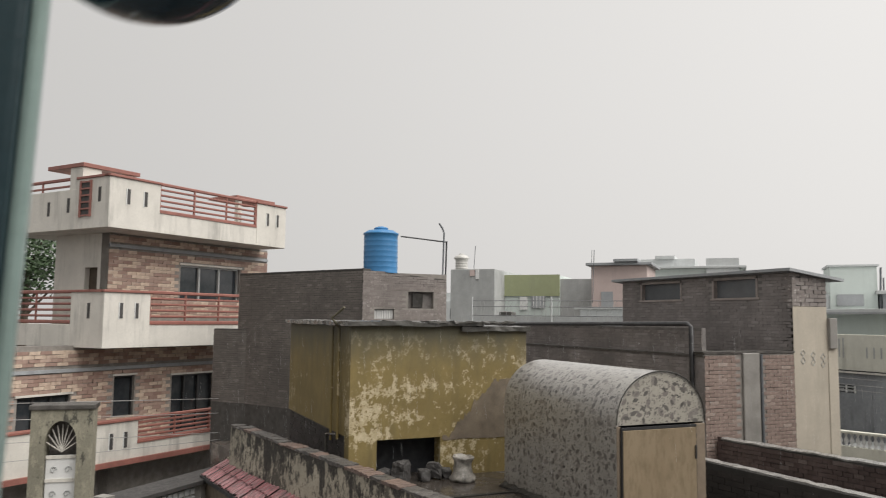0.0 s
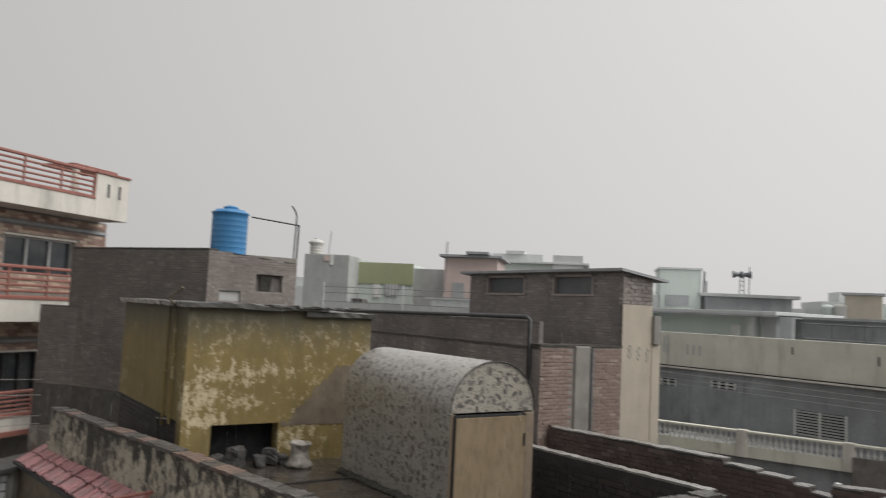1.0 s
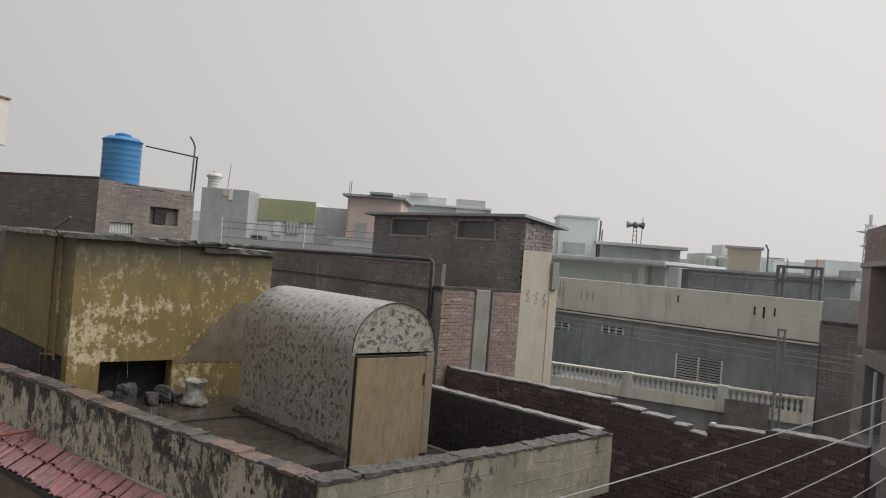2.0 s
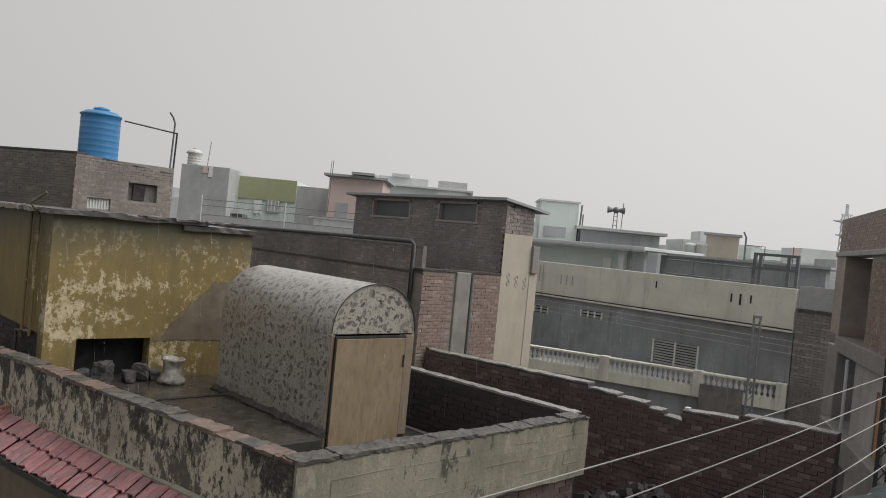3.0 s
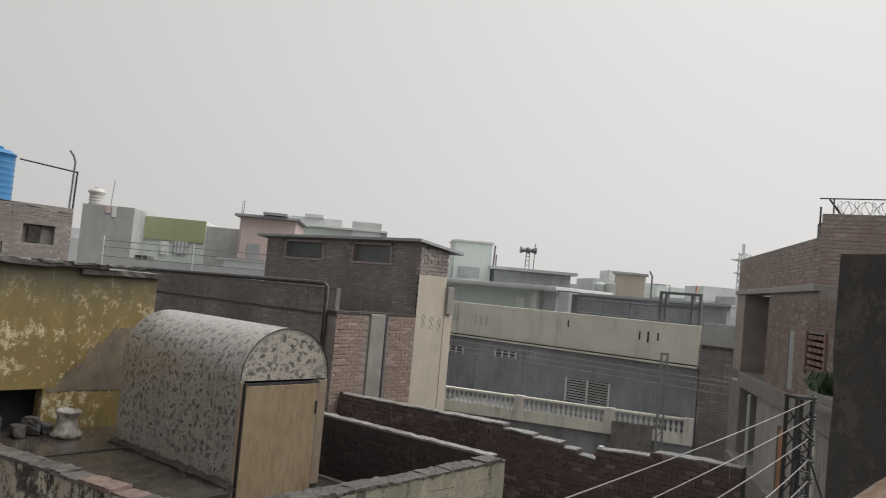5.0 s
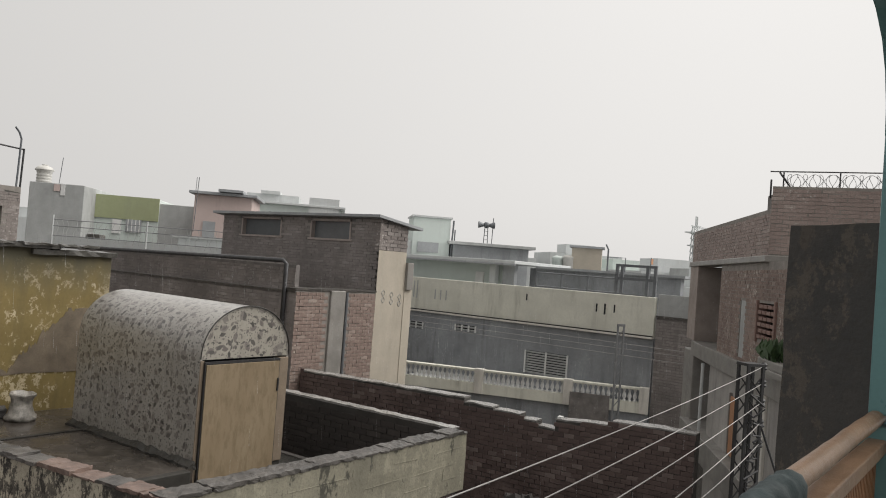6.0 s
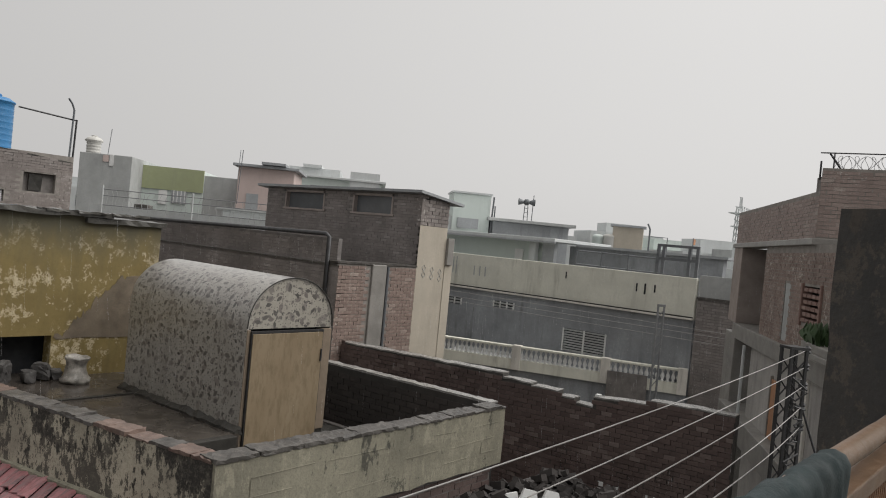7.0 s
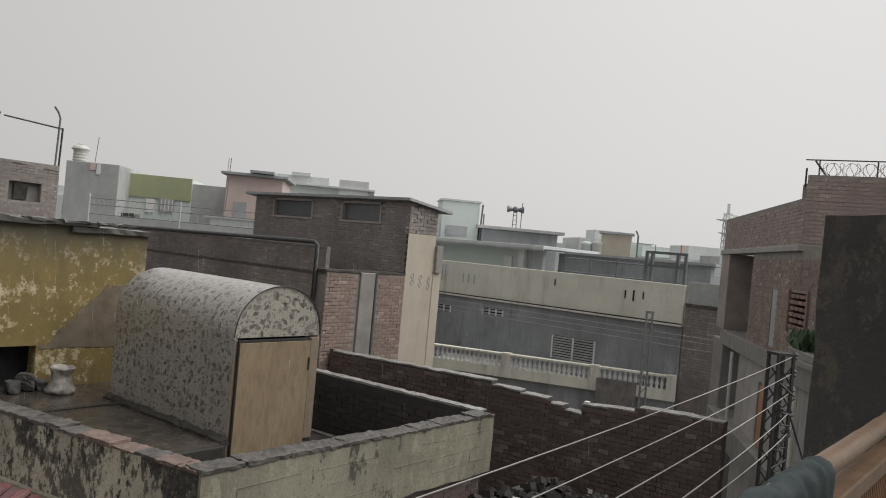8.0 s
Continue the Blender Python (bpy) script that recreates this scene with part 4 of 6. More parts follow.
holes = [(cs(-0.02), cs(-1.58), -0.6, 0.15), (cs(5.35), cs(4.41), 0.36, 0.6), (cs(2.93), cs(2.06), 0.48, 0.7)]
part("wall", wall_mesh(CL, GROUND, 1.0, 0.3, holes), m_slate, cream, "dark slate-grey plastered storey")
parapet_c = bbox("parapet", m_cream, cream, 0, CL, -0.06, 0.14, 1.06, 2.25, bevel=0.015, label="cream painted parapet with rain stains")
bbox("slab", m_white, cream, 0, CL, -0.14, 0.3, 1.0, 1.06, bevel=0.01)
bbox("roof", m_grey, cream, 0, CL, 0.14, 9, 1.06, 1.2)
for x, z, w, h in ((cs(-2.5), 1.72, 0.05, 0.26), (cs(-2.78), 1.7, 0.06, 0.34), (cs(-3.1), 1.74, 0.05, 0.24), (cs(0.05), 1.84, 0.05, 0.22), (cs(4.9), 1.75, 0.05, 0.6), (cs(4.75), 1.75, 0.05, 0.65), (cs(3.9), 1.62, 0.05, 0.35), (cs(3.65), 1.62, 0.05, 0.35), (cs(3.4), 1.62, 0.05, 0.35)):
    # raised plates; the small ones have the slot's shade as their colour
    bbox("slot", m_dark if w > 0.0 and h < 0.35 else m_grey, parapet_c, x - w / 2, x + w / 2, -0.066, -0.05, z - h / 2 + 0.06, z + h / 2 + 0.06)
for i, h in enumerate(holes):
    # the black pane carries the shade behind louvres and bars
    win = bbox("window", m_dark, cream, h[0], h[1], 0.2, 0.22, h[2], h[3], label="barred window with pale louvres" if i == 0 else "small barred vent")
    n = 9 if i == 0 else 2
    for j in range(n):
        z = h[2] + (h[3] - h[2]) * (j + 0.5) / n
        bbox("louvre", m_grey, win, h[0], h[1], -0.012, 0.03, z - 0.024, z + 0.024)
    for j in range(3 if i == 0 else 4):
        x = h[0] + (h[1] - h[0]) * j / (2 if i == 0 else 3)
        bbox("bar", m_plainwhite, win, x - 0.025, x + 0.025, -0.03, 0.0, h[2], h[3])
BAL_AT, BL = run_frame(19.4, 16.2, 22.07, 8.74)
balc = part("balcony", wall_mesh(BL, -1.22, -0.9, 0.2), m_cream, cream, at=cream.matrix_basis.inverted() @ BAL_AT)
bbox("floor_edge", m_grey, balc, 0, BL, 0.2, 2.6, -1.22, -1.05)
bbox("rail", m_cream, balc, 0, BL, -0.03, 0.2, -0.53, -0.46, bevel=0.015)


def baluster():
    bm = bmesh.new()
    lathe(bm, [(0.045, 0.0), (0.045, 0.04), (0.025, 0.07), (0.055, 0.16), (0.05, 0.22), (0.022, 0.34), (0.04, 0.4), (0.045, 0.44)], 10)
    me = bpy.data.meshes.new("baluster")
    bm.to_mesh(me)
    bm.free()
    me.materials.append(m_plainwhite)
    for p in me.polygons:
        p.use_smooth = True
    return me


me = baluster()
for i in range(int(BL / 0.155)):
    ob = new("baluster", me)
    ob.parent = balc
    ob.location = (0.1 + i * 0.155, 0.08, -0.9)
    ob.scale = (1.15, 1.15, 0.84)
for x in (BL * 0.345, BL * 0.70, BL - 0.12):
    bbox("post", m_white, balc, x - 0.14, x + 0.14, -0.045, 0.22, -1.22, -0.44, bevel=0.012)
bbox("under_wall", m_slate, balc, 0, BL, 0.1, 0.3, GROUND, -1.22)
bbox("under_wall", m_mortar_dark, balc, BL * 0.71, BL * 0.86, -0.08, 0.0, -4, -0.8, label="patch of rough grey brickwork")
# the cream terrace on top: hand rail and door frame of steel
rail = thing("steel_railing", "grey steel pipe railing on the roof edge", "railing", cream.matrix_basis.copy())
for z in (2.75, 2.3):
    brod("bar", m_metal, rail, (cs(-0.05), 0.3, z), (cs(-2.95), 0.3, z - 0.02), 0.025)
for i in range(4):
    x = cs(-0.05) + i * 0.95
    brod("post", m_metal, rail, (x, 0.3, 1.2), (x, 0.3, 2.78), 0.03)
gate = thing("roof_gate", "tall grey steel gate frame standing on the roof edge", "gate", cream.matrix_basis.copy())
for x in (cs(-2.95), cs(-3.12), cs(-3.95), cs(-4.2)):
    bbox("upright", m_metal, gate, x - 0.045, x + 0.045, 0.26, 0.34, 1.2, 3.2)
for z in (3.16, 2.75, 2.24):
    bbox("crossbar", m_metal, gate, cs(-2.9), cs(-4.25), 0.27, 0.33, z - 0.04, z + 0.04)
rear = thing("rear_house", "pale house rising behind the cream parapet", "house", cream.matrix_basis.copy())
bbox("wall", m_mint, rear, cs(8.0), cs(2.0), 1.6, 1.8, 0.8, 3.0)
bbox("roof_slab", m_palegrey, rear, cs(8.0), cs(1.15), 0.8, 5, 2.98, 3.1, bevel=0.02)
bbox("eave", m_greyblue, rear, cs(8.0), cs(1.13), 0.77, 0.83, 2.92, 2.99, bevel=0.008)
bbox("wall", m_greyblue, rear, cs(2.0), cs(1.5), 1.4, 1.6, 0.8, 2.98)
bbox("column", m_palegrey, rear, cs(2.45), cs(2.2), 1.2, 1.45, 0.8, 2.98, bevel=0.01)
bbox("door", m_plainwhite, rear, cs(3.3), cs(2.94), 1.55, 1.6, 1.7, 2.62)
bbox("wall", m_slate, rear, cs(1.5), cs(-4.2), 2.5, 2.8, 0.8, 2.9)
bbox("roof_slab", m_greyblue, rear, cs(1.15), cs(-4.4), 2.3, 5, 2.9, 2.98)

bbox("red_band", m_moss_shade, cream, 0, CL, -0.13, -0.065, 1.06, 1.1, bevel=0.005, label="dark line along the slab")

# ---- rooftops further off ----
def far_block(name, label, d_from, w, h0, h1, material, depth=6.0, cap=None, category="house"):
    """A plain distant house; its front runs from d_from=(x0, y0) to w=(x1, y1)."""
    at, length = run_frame(*d_from, *w)
    ob = thing(name, label, category, at)
    bbox("wall", material, ob, 0, length, 0, depth, h0, h1, bevel=0.03)
    if cap:
        bbox("roof_slab", cap, ob, -0.25, length + 0.25, -0.3, depth + 0.2, h1, h1 + 0.14, bevel=0.02)
    return ob, length


far_a, n = far_block("far_house", "tall grey plaster house with a patchy top", (18.4, 40.8), (20.3, 38.9), GROUND, 5.5, m_grey)
bbox("panel", m_plainwhite, far_a, 1.55, 1.75, -0.06, -0.01, 4.9, 5.5)
bbox("panel", m_pink, far_a, 1.2, 1.5, -0.04, -0.005, 5.1, 5.45)
far_g, n = far_block("far_house", "house with a lime green upper storey", (20.8, 41.3), (24.1, 38.0), GROUND, 5.2, m_mint)
bbox("upper_wall", m_green, far_g, 0.05, n, -0.08, 0, 4.0, 5.25)
bbox("door", m_plainwhite, far_g, 2.3, 2.75, -0.1, -0.03, 3.2, 3.95)
win = bbox("window", m_greyblue, far_g, 3.0, 3.8, -0.1, -0.04, 3.3, 4.0)
for i in range(4):
    bbox("bar", m_plainwhite, win, 3.1 + i * 0.2, 3.14 + i * 0.2, -0.13, -0.1, 3.3, 4.0)
far_b, n = far_block("far_house", "low grey house between the taller ones", (24.0, 38.2), (26.8, 35.6), GROUND, 5.0, m_grey)
far_p, n = far_block("far_house", "dusty pink house with a dark flat roof", (23.1, 33.4), (25.1, 31.4), GROUND, 5.45, m_pink, 4, m_greyblue)
bbox("roof_slab", m_greyblue, far_p, 1.2, 2.4, -0.5, 1.0, 5.62, 5.75)
bbox("door", m_greyblue, far_p, 0.5, 1.1, -0.05, 0.02, 2.9, 4.1)
far_w, n = far_block("far_house", "large pale house with stepped upper storeys", (30.9, 39.8), (35.4, 35.3), GROUND, 5.9, m_mint, 8, m_palegrey)
bbox("upper_wall", m_palegrey, far_w, 0.3, 3.6, 0.5, 5, 5.9, 6.55)
bbox("upper_wall", m_palegrey, far_w, 4.3, 6.2, -0.2, 4, 4.5, 6.5)
bbox("roof_slab", m_palegrey, far_w, 1.2, 2.4, 0.3, 4, 6.55, 6.75)
for x in (0.6, 1.8, 2.9):
    bbox("window", m_glass, far_w, x, x + 0.6, -0.05, 0.02, 4.7, 5.4)
tower_at, n = run_frame(26.4, 21.8, 27.6, 20.6)
tw_far = thing("stair_tower", "pale mint rooftop stair tower", "stair tower", tower_at)
bbox("wall", m_mint, tw_far, 0, n, 0, 2.2, 2.0, 4.85, bevel=0.03)
bbox("roof_slab", m_palegrey, tw_far, -0.06, n + 0.06, -0.06, 2.26, 4.85, 4.93)
bbox("window", m_greyblue, tw_far, 0.25, 1.2, -0.04, 0.02, 3.3, 3.75)
brod("pipe", m_metal, tw_far, (n + 0.05, -0.05, 2.6), (n + 0.12, -0.05, 4.8), 0.04)
brod("pipe", m_metal, tw_far, (n + 0.2, -0.05, 2.6), (n + 0.2, -0.05, 4.4), 0.03)
far_block("far_house", "low grey rooftop room", (27.6, 20.4), (30.0, 17.9), 0.0, 3.75, m_greyblue, 3, m_grey)
far_block("far_house", "low pale rooftop room", (24.5, 24.0), (26.5, 21.8), 0.0, 3.75, m_palegrey, 3)
st2_at, n = run_frame(28.25, 14.82, 28.75, 13.72)
st2 = thing("stair_tower", "small weathered cream stair tower with a flat cap", "stair tower", st2_at)
bbox("wall", m_plaster, st2, 0, n, 0, 0.9, 1.5, 3.9, bevel=0.02)
bbox("roof_slab", m_greyblue, st2, -0.1, n + 0.1, -0.1, 1.0, 3.9, 3.98)
bm = bmesh.new()
tube(bm, [(n + 0.25, -0.1, 2.4), (n + 0.25, -0.1, 3.9), (n + 0.15, -0.1, 4.1)], 0.035)
part("pipe", bm, m_metal, st2)
bm = bmesh.new()
tube(bm, [(n + 0.3, -0.1, 3.6), (n + 0.95, -0.1, 3.6), (n + 0.95, -0.1, 2.4)], 0.02)
part("pipe", bm, m_metal, st2)
far_block("far_house", "low dark rooftop range", (26.6, 14.2), (29.6, 11.0), 0.0, 2.9, m_greyblue, 3)
for x, y, z, mat, lab in ((28.3, 14.98, 3.0, m_tank_white, "pale plastic water tank on a far roof"), (28.2, 15.42, 2.95, m_mint, "small pale blue plastic water tank on a far roof")):
    t2 = thing("water_tank", lab, "water tank", pose(x, y, z))
    bm = bmesh.new()
    lathe(bm, [(0.22, 0), (0.235, 0.03), (0.235, 0.44), (0.25, 0.46), (0.18, 0.54), (0.07, 0.57)], 20)
    part("shell", bm, mat, t2, smooth=True)
wt = thing("water_tank", "white ribbed plastic water tank on the grey house", "water tank", pose(19.15, 40.9, 5.5) @ Matrix.Scale(0.85, 4))
prof = [(0.4, 0)]
for i in range(4):
    prof += [(0.42, 0.06 + i * 0.18), (0.45, 0.1 + i * 0.18), (0.42, 0.15 + i * 0.18)]
prof += [(0.54, 0.77), (0.54, 0.83), (0.4, 0.98), (0.2, 1.06)]
bm = bmesh.new()
lathe(bm, prof, 24)
part("shell", bm, m_tank_white, wt, smooth=True)
bm = bmesh.new()
lathe(bm, [(0.18, 1.06), (0.18, 1.12), (0.08, 1.14)], 16)
part("lid", bm, m_tank_white, wt)
# aerials
for x, y, z0, z1, lab in ((19.6, 40.2, 5.4, 6.9, "thin aerial pole on the grey house"), (22.6, 32.6, 3.5, 6.2, "leaning aerial pole by the pink house"), (29.0, 42.0, 3.0, 7.2, "thin aerial on the pale house")):
    p = thing("aerial", lab, "aerial")
    brod("pole", m_metal, p, (x, y, z0), (x + 0.12, y, z1), 0.018)
# loudspeakers on a lattice post
horn = thing("loudspeaker_post", "pair of grey horn loudspeakers on a lattice post", "loudspeaker", pose(33.85, 22.9, 3.4, 0, 0, -45) @ Matrix.Scale(0.72, 4))
for x in (-0.18, 0.18):
    brod("leg", m_metal, horn, (x, 0, 0), (x * 0.6, 0, 2.2), 0.03)
for i in range(6):
    brod("rung", m_metal, horn, (-0.16, 0, 0.3 + i * 0.32), (0.16, 0, 0.3 + i * 0.32), 0.02)
for s in (-1, 1):
    bm = bmesh.new()
    rod(bm, (0.1 * s, 0, 2.35), (0.6 * s, 0, 2.35), 0.08, 0.26, seg=16)
    part("horn", bm, m_metal, horn)
bm = bmesh.new()
bmesh.ops.create_uvsphere(bm, u_segments=16, v_segments=10, radius=0.24, matrix=Matrix.Translation((0, 0, 2.35)))
part("driver", bm, m_metal, horn)
brod("pole", m_metal, horn, (0.45, 0, 0), (0.5, 0, 2.9), 0.03)
far_block("far_house", "flat grey roof under the loudspeakers", (32.6, 24.4), (35.4, 21.4), GROUND, 3.4, m_palegrey, 3)
# telecom mast
# the mast's pale grey has the haze painted in
mast = thing("telecom_mast", "pale lattice telecom mast in the haze", "mast", pose(73.9, 25.5, 2.6) @ Matrix.Diagonal((0.75, 0.75, 0.9, 1)))
for x, y in ((-0.5, -0.5), (0.5, -0.5), (0.5, 0.5), (-0.5, 0.5)):
    brod("leg", m_palegrey, mast, (x, y, 0), (x * 0.7, y * 0.7, 6.6), 0.08, seg=6)
for i in range(9):
    z = 0.3 + i * 0.7
    for a, b in (((-0.48, -0.48), (0.46, -0.48)), ((0.48, -0.48), (0.46, 0.48)), ((-0.48, 0.48), (0.46, 0.48)), ((-0.48, -0.48), (-0.46, 0.48))):
        brod("brace", m_palegrey, mast, (*a, z), (*b, z + 0.7), 0.05, seg=6)
for z, w in ((4.4, 0.8), (5.8, 1.1)):
    bbox("platform", m_palegrey, mast, -w, w, -w, w, z, z + 0.1)
    for i in range(6):
        x = -w + 2 * w * i / 5
        brod("rail_post", m_palegrey, mast, (x, -w, z), (x, -w, z + 0.6), 0.05, seg=6)
for x in (-0.35, 0.0, 0.35):
    brod("antenna", m_palegrey, mast, (x, 0, 6.4), (x, 0, 7.6), 0.07, seg=6)
for k, (x, y, w, h, m) in enumerate(((60, 40, 9, 4.2, m_palegrey), (66, 33, 7, 4.9, m_palegrey), (62, 26, 8, 3.6, m_mint), (48, 17, 6, 3.4, m_palegrey), (45, 14, 5, 2.8, m_grey), (58, 60, 12, 4.4, m_palegrey), (30, 70, 14, 4.3, m_palegrey), (10, 80, 16, 4.0, m_palegrey), (42, 12.2, 3, 3.0, m_palegrey), (70, 18, 12, 4.2, m_palegrey))):
    ob = thing("far_house", "hazy pale house on the skyline", "house", pose(x, y, 0, 0, 0, -45))
    bbox("wall", m, ob, -w / 2, w / 2, 0, 6, GROUND, h)
    bbox("stair_room", m, ob, -w / 4, w / 6, 1, 4, h, h + 0.9)
    for i in range(int(w / 1.6)):
        bbox("window", m_glass, ob, -w / 2 + 0.6 + i * 1.6, -w / 2 + 1.3 + i * 1.6, -0.04, 0.02, h - 1.7, h - 0.7)
for k, (x, y, w, h) in enumerate(((38.5, 15.2, 2.2, 3.0), (41.0, 15.0, 1.6, 2.6), (36.0, 15.6, 1.4, 2.5))):
    ob = thing("far_house", "small pale rooftop room in the haze", "house", pose(x, y, 0, 0, 0, -65))
    bbox("wall", m_palegrey, ob, -w / 2, w / 2, 0, 2, GROUND, h, bevel=0.02)
    bbox("door", m_greyblue, ob, -w / 5, w / 5, -0.04, 0.02, h - 1.0, h - 0.2)
flag = thing("flag", "small faded orange flag on a far roof", "flag", pose(38.6, 15.6, 2.9))
brod("pole", m_metal, flag, (0, 0, 0), (0, 0, 1.1), 0.025, seg=6)
bbox("cloth", m_orange, flag, 0.0, 0.3, -0.01, 0.01, 0.75, 1.05)
# low roofs with a grille railing between the ochre room and the far houses
mid = thing("middle_house", "low grey house with a grille railing on its roof", "house", run_frame(13.2, 28.0, 20.0, 19.5)[0])
bbox("wall", m_grey, mid, 0, 11, 0, 4, GROUND, 2.35)
bbox("parapet", m_palegrey, mid, 0, 11, -0.1, 0.1, 2.35, 2.75)
grille = thing("roof_railing", "rusty sagging grille railing along a wet roof edge", "railing", mid.matrix_basis.copy())
rng = random.Random(17)
for z in (2.78, 3.12, 3.35):
    brod("bar", m_far_steel, grille, (0.5, -0.3, z), (10.5, -0.3, z - 0.03), 0.014, seg=6)
for i in range(44):
    x = 0.6 + i * 0.228 + rng.uniform(-0.05, 0.05)
    bm = bmesh.new()
    tube(bm, [(x, -0.3, 2.62), (x + rng.uniform(-0.1, 0.1), -0.31, 2.9), (x + rng.uniform(-0.12, 0.12), -0.29, 3.12), (x + rng.uniform(-0.05, 0.05), -0.3, 3.35)], 0.008, seg=5)
    part("upright", bm, m_grey, grille)
for i in range(4):
    x = 0.5 + i * 3.3
    brod("post", m_palegrey, grille, (x, -0.3, 2.4), (x, -0.3, 3.5), 0.03, seg=6)
bbox("window", m_glass, mid, 9.7, 10.35, -0.13, -0.02, 1.75, 2.3, label="small dark roof-level window")
bbox("roof_room", m_palegrey, mid, 4.2, 9.2, 2.0, 3.9, 2.35, 3.05, bevel=0.02)
bbox("roof_slab", m_grey, mid, 4.0, 9.4, 1.8, 4.0, 3.05, 3.15, bevel=0.02)
for x, z in ((1.4, 2.95), (2.3, 2.75)):
    bm = bmesh.new()
    box(bm, x, x + 0.55, 0.3, 0.8, 2.35, z, bevel=0.03)
    rough_up(bm, 0.05, 3, x)
    part("roof_lump", bm, m_slab, mid, "wet cement lump on the roof edge")

# ---- red-trimmed house ----
house = thing("balcony_house", "three-storey white house with red rails and stone cladding", "house", pose(0.14, 23.94, -0.53, 0, 0, 36) @ Matrix.Scale(1.2, 4))
FACE = 1.0
win_up = (2.85, 5.1, 3.1, 4.05)
win_mid = [(0.89, 1.5, 0.08, 1.1), (2.7, 4.2, -0.55, 1.02), (-1.6, -0.3, -0.3, 0.75)]
wall_up = part("wall", wall_mesh(5.7, 2.0, 4.72, 0.3, [(win_up[0] - 0.56, win_up[1] - 0.56, win_up[2], win_up[3])]), m_mortar, house, at=pose(0.56, FACE, 0))
wall_low = part("wall", wall_mesh(8.8, GROUND, 1.9, 0.3, [(a + 2.5, b + 2.5, c, d) for a, b, c, d in win_mid]), m_mortar, house, at=pose(-2.5, FACE, 0))
bbox("band", m_greyblue, wall_up, 0, 5.7, -0.05, 0, 4.36, 4.44)
bbox("band", m_greyblue, wall_low, 0, 8.8, -0.05, 0, 1.27, 1.35)


def cladding(wall, length, z0, z1, holes, seed):
    lay_bricks(wall, length, z0, z1, m_clad, m_clad_i, lambda x, z: True, holes, bl=0.27, bh=0.082, gap=0.008, proud=0.016, seed=seed, name="stone")


cladding(wall_up, 5.7, 2.6, 4.7, [(win_up[0] - 0.56, win_up[1] - 0.56, win_up[2], win_up[3]), (-1, 9, 4.34, 4.46)], 71)
cladding(wall_low, 8.8, -1.0, 1.85, [*[(a + 2.5, b + 2.5, c, d) for a, b, c, d in win_mid], (-1, 9, 1.25, 1.37)], 72)
for i, (a, b, c, d) in enumerate((win_up, *win_mid)):
    w = bbox("window", m_glass, house, a, b, FACE + 0.15, FACE + 0.17, c, d, label="dark glazed window")
    n = 3 if b - a > 1 else 1
    for j in range(n + 1):
        x = a + (b - a) * j / n
        bbox("frame", m_grey if i == 0 else m_darkmetal, w, x - 0.03, x + 0.03, FACE + 0.08, FACE + 0.145, c, d)
    bbox("frame", m_palegrey if i == 0 else m_darkmetal, w, a, b, FACE + 0.08, FACE + 0.145, d - 0.05, d)
    bbox("lintel", m_white, w, a - 0.06, b + 0.06, FACE - 0.035, FACE + 0.02, d, d + 0.05)
side = part("wall", wall_mesh(2.2, GROUND, 4.72, 0.3, [(1.27, 1.78, 2.2, 3.85)]), m_white, house, at=pose(0.56, FACE + 2.2, 0, 0, 0, -90))
bbox("door", m_bark, house, 0.7, 0.74, FACE + 0.38, FACE + 0.96, 2.2, 3.85, label="dark door in the white side wall")
bbox("wall", m_white, house, 0.86, 6.2, FACE + 1.9, FACE + 2.2, GROUND, 4.72)
bbox("wall", m_white, house, 6.1, 6.26, FACE + 0.3, FACE + 1.9, 2.0, 4.72)
bbox("roof_slab", m_white, house, -0.1, 5.95, 0.0, FACE + 3.4, 4.72, 4.86, bevel=0.02)
bbox("balcony_floor", m_white, house, -0.25, 5.2, 0.0, FACE, 1.85, 2.0)
bbox("balcony_floor", m_white, house, -2.6, 5.2, 0.0, FACE, -0.8, -0.65)


def solid(x0, x1, z0, z1, slots=True):
    p = bbox("balcony_wall", m_white, house, x0, x1, -0.06, 0.08, z0, z1, bevel=0.012)
    bbox("red_cap", m_redpaint, p, x0 - 0.03, x1 + 0.03, -0.1, 0.12, z1, z1 + 0.06, bevel=0.012)
    if slots:
        for f in (0.36, 0.7):
            x = x0 + (x1 - x0) * f
            # dark plate on the wall, the slot's shade painted in
            q = bbox("slot", m_stone, p, x - 0.05, x + 0.05, -0.068, -0.055, z1 - 0.62, z1 - 0.25)
            bbox("slot_rim", m_plainwhite, q, x - 0.07, x - 0.05, -0.075, -0.055, z1 - 0.64, z1 - 0.23)


def railing(x0, x1, z0, z1, bars=6, at=None):
    rl = thing("rail", "", "")
    rl.parent = house
    if at is not None:
        rl.matrix_basis = at
    for j in range(bars):
        z = z0 + 0.05 + (z1 - z0 - 0.05) * j / (bars - 1)
        brod("rail_bar", m_redpaint, rl, (x0, 0, z), (x1, 0, z), 0.03 if 0 < j < bars - 1 else 0.045, seg=6)
    n = max(1, round((x1 - x0) / 1.2))
    for j in range(n + 1):
        x = x0 + (x1 - x0) * j / n
        brod("rail_post", m_redpaint, rl, (x, 0, z0), (x, 0, z1 + 0.02), 0.05 if j in (0, n) else 0.03, seg=6)


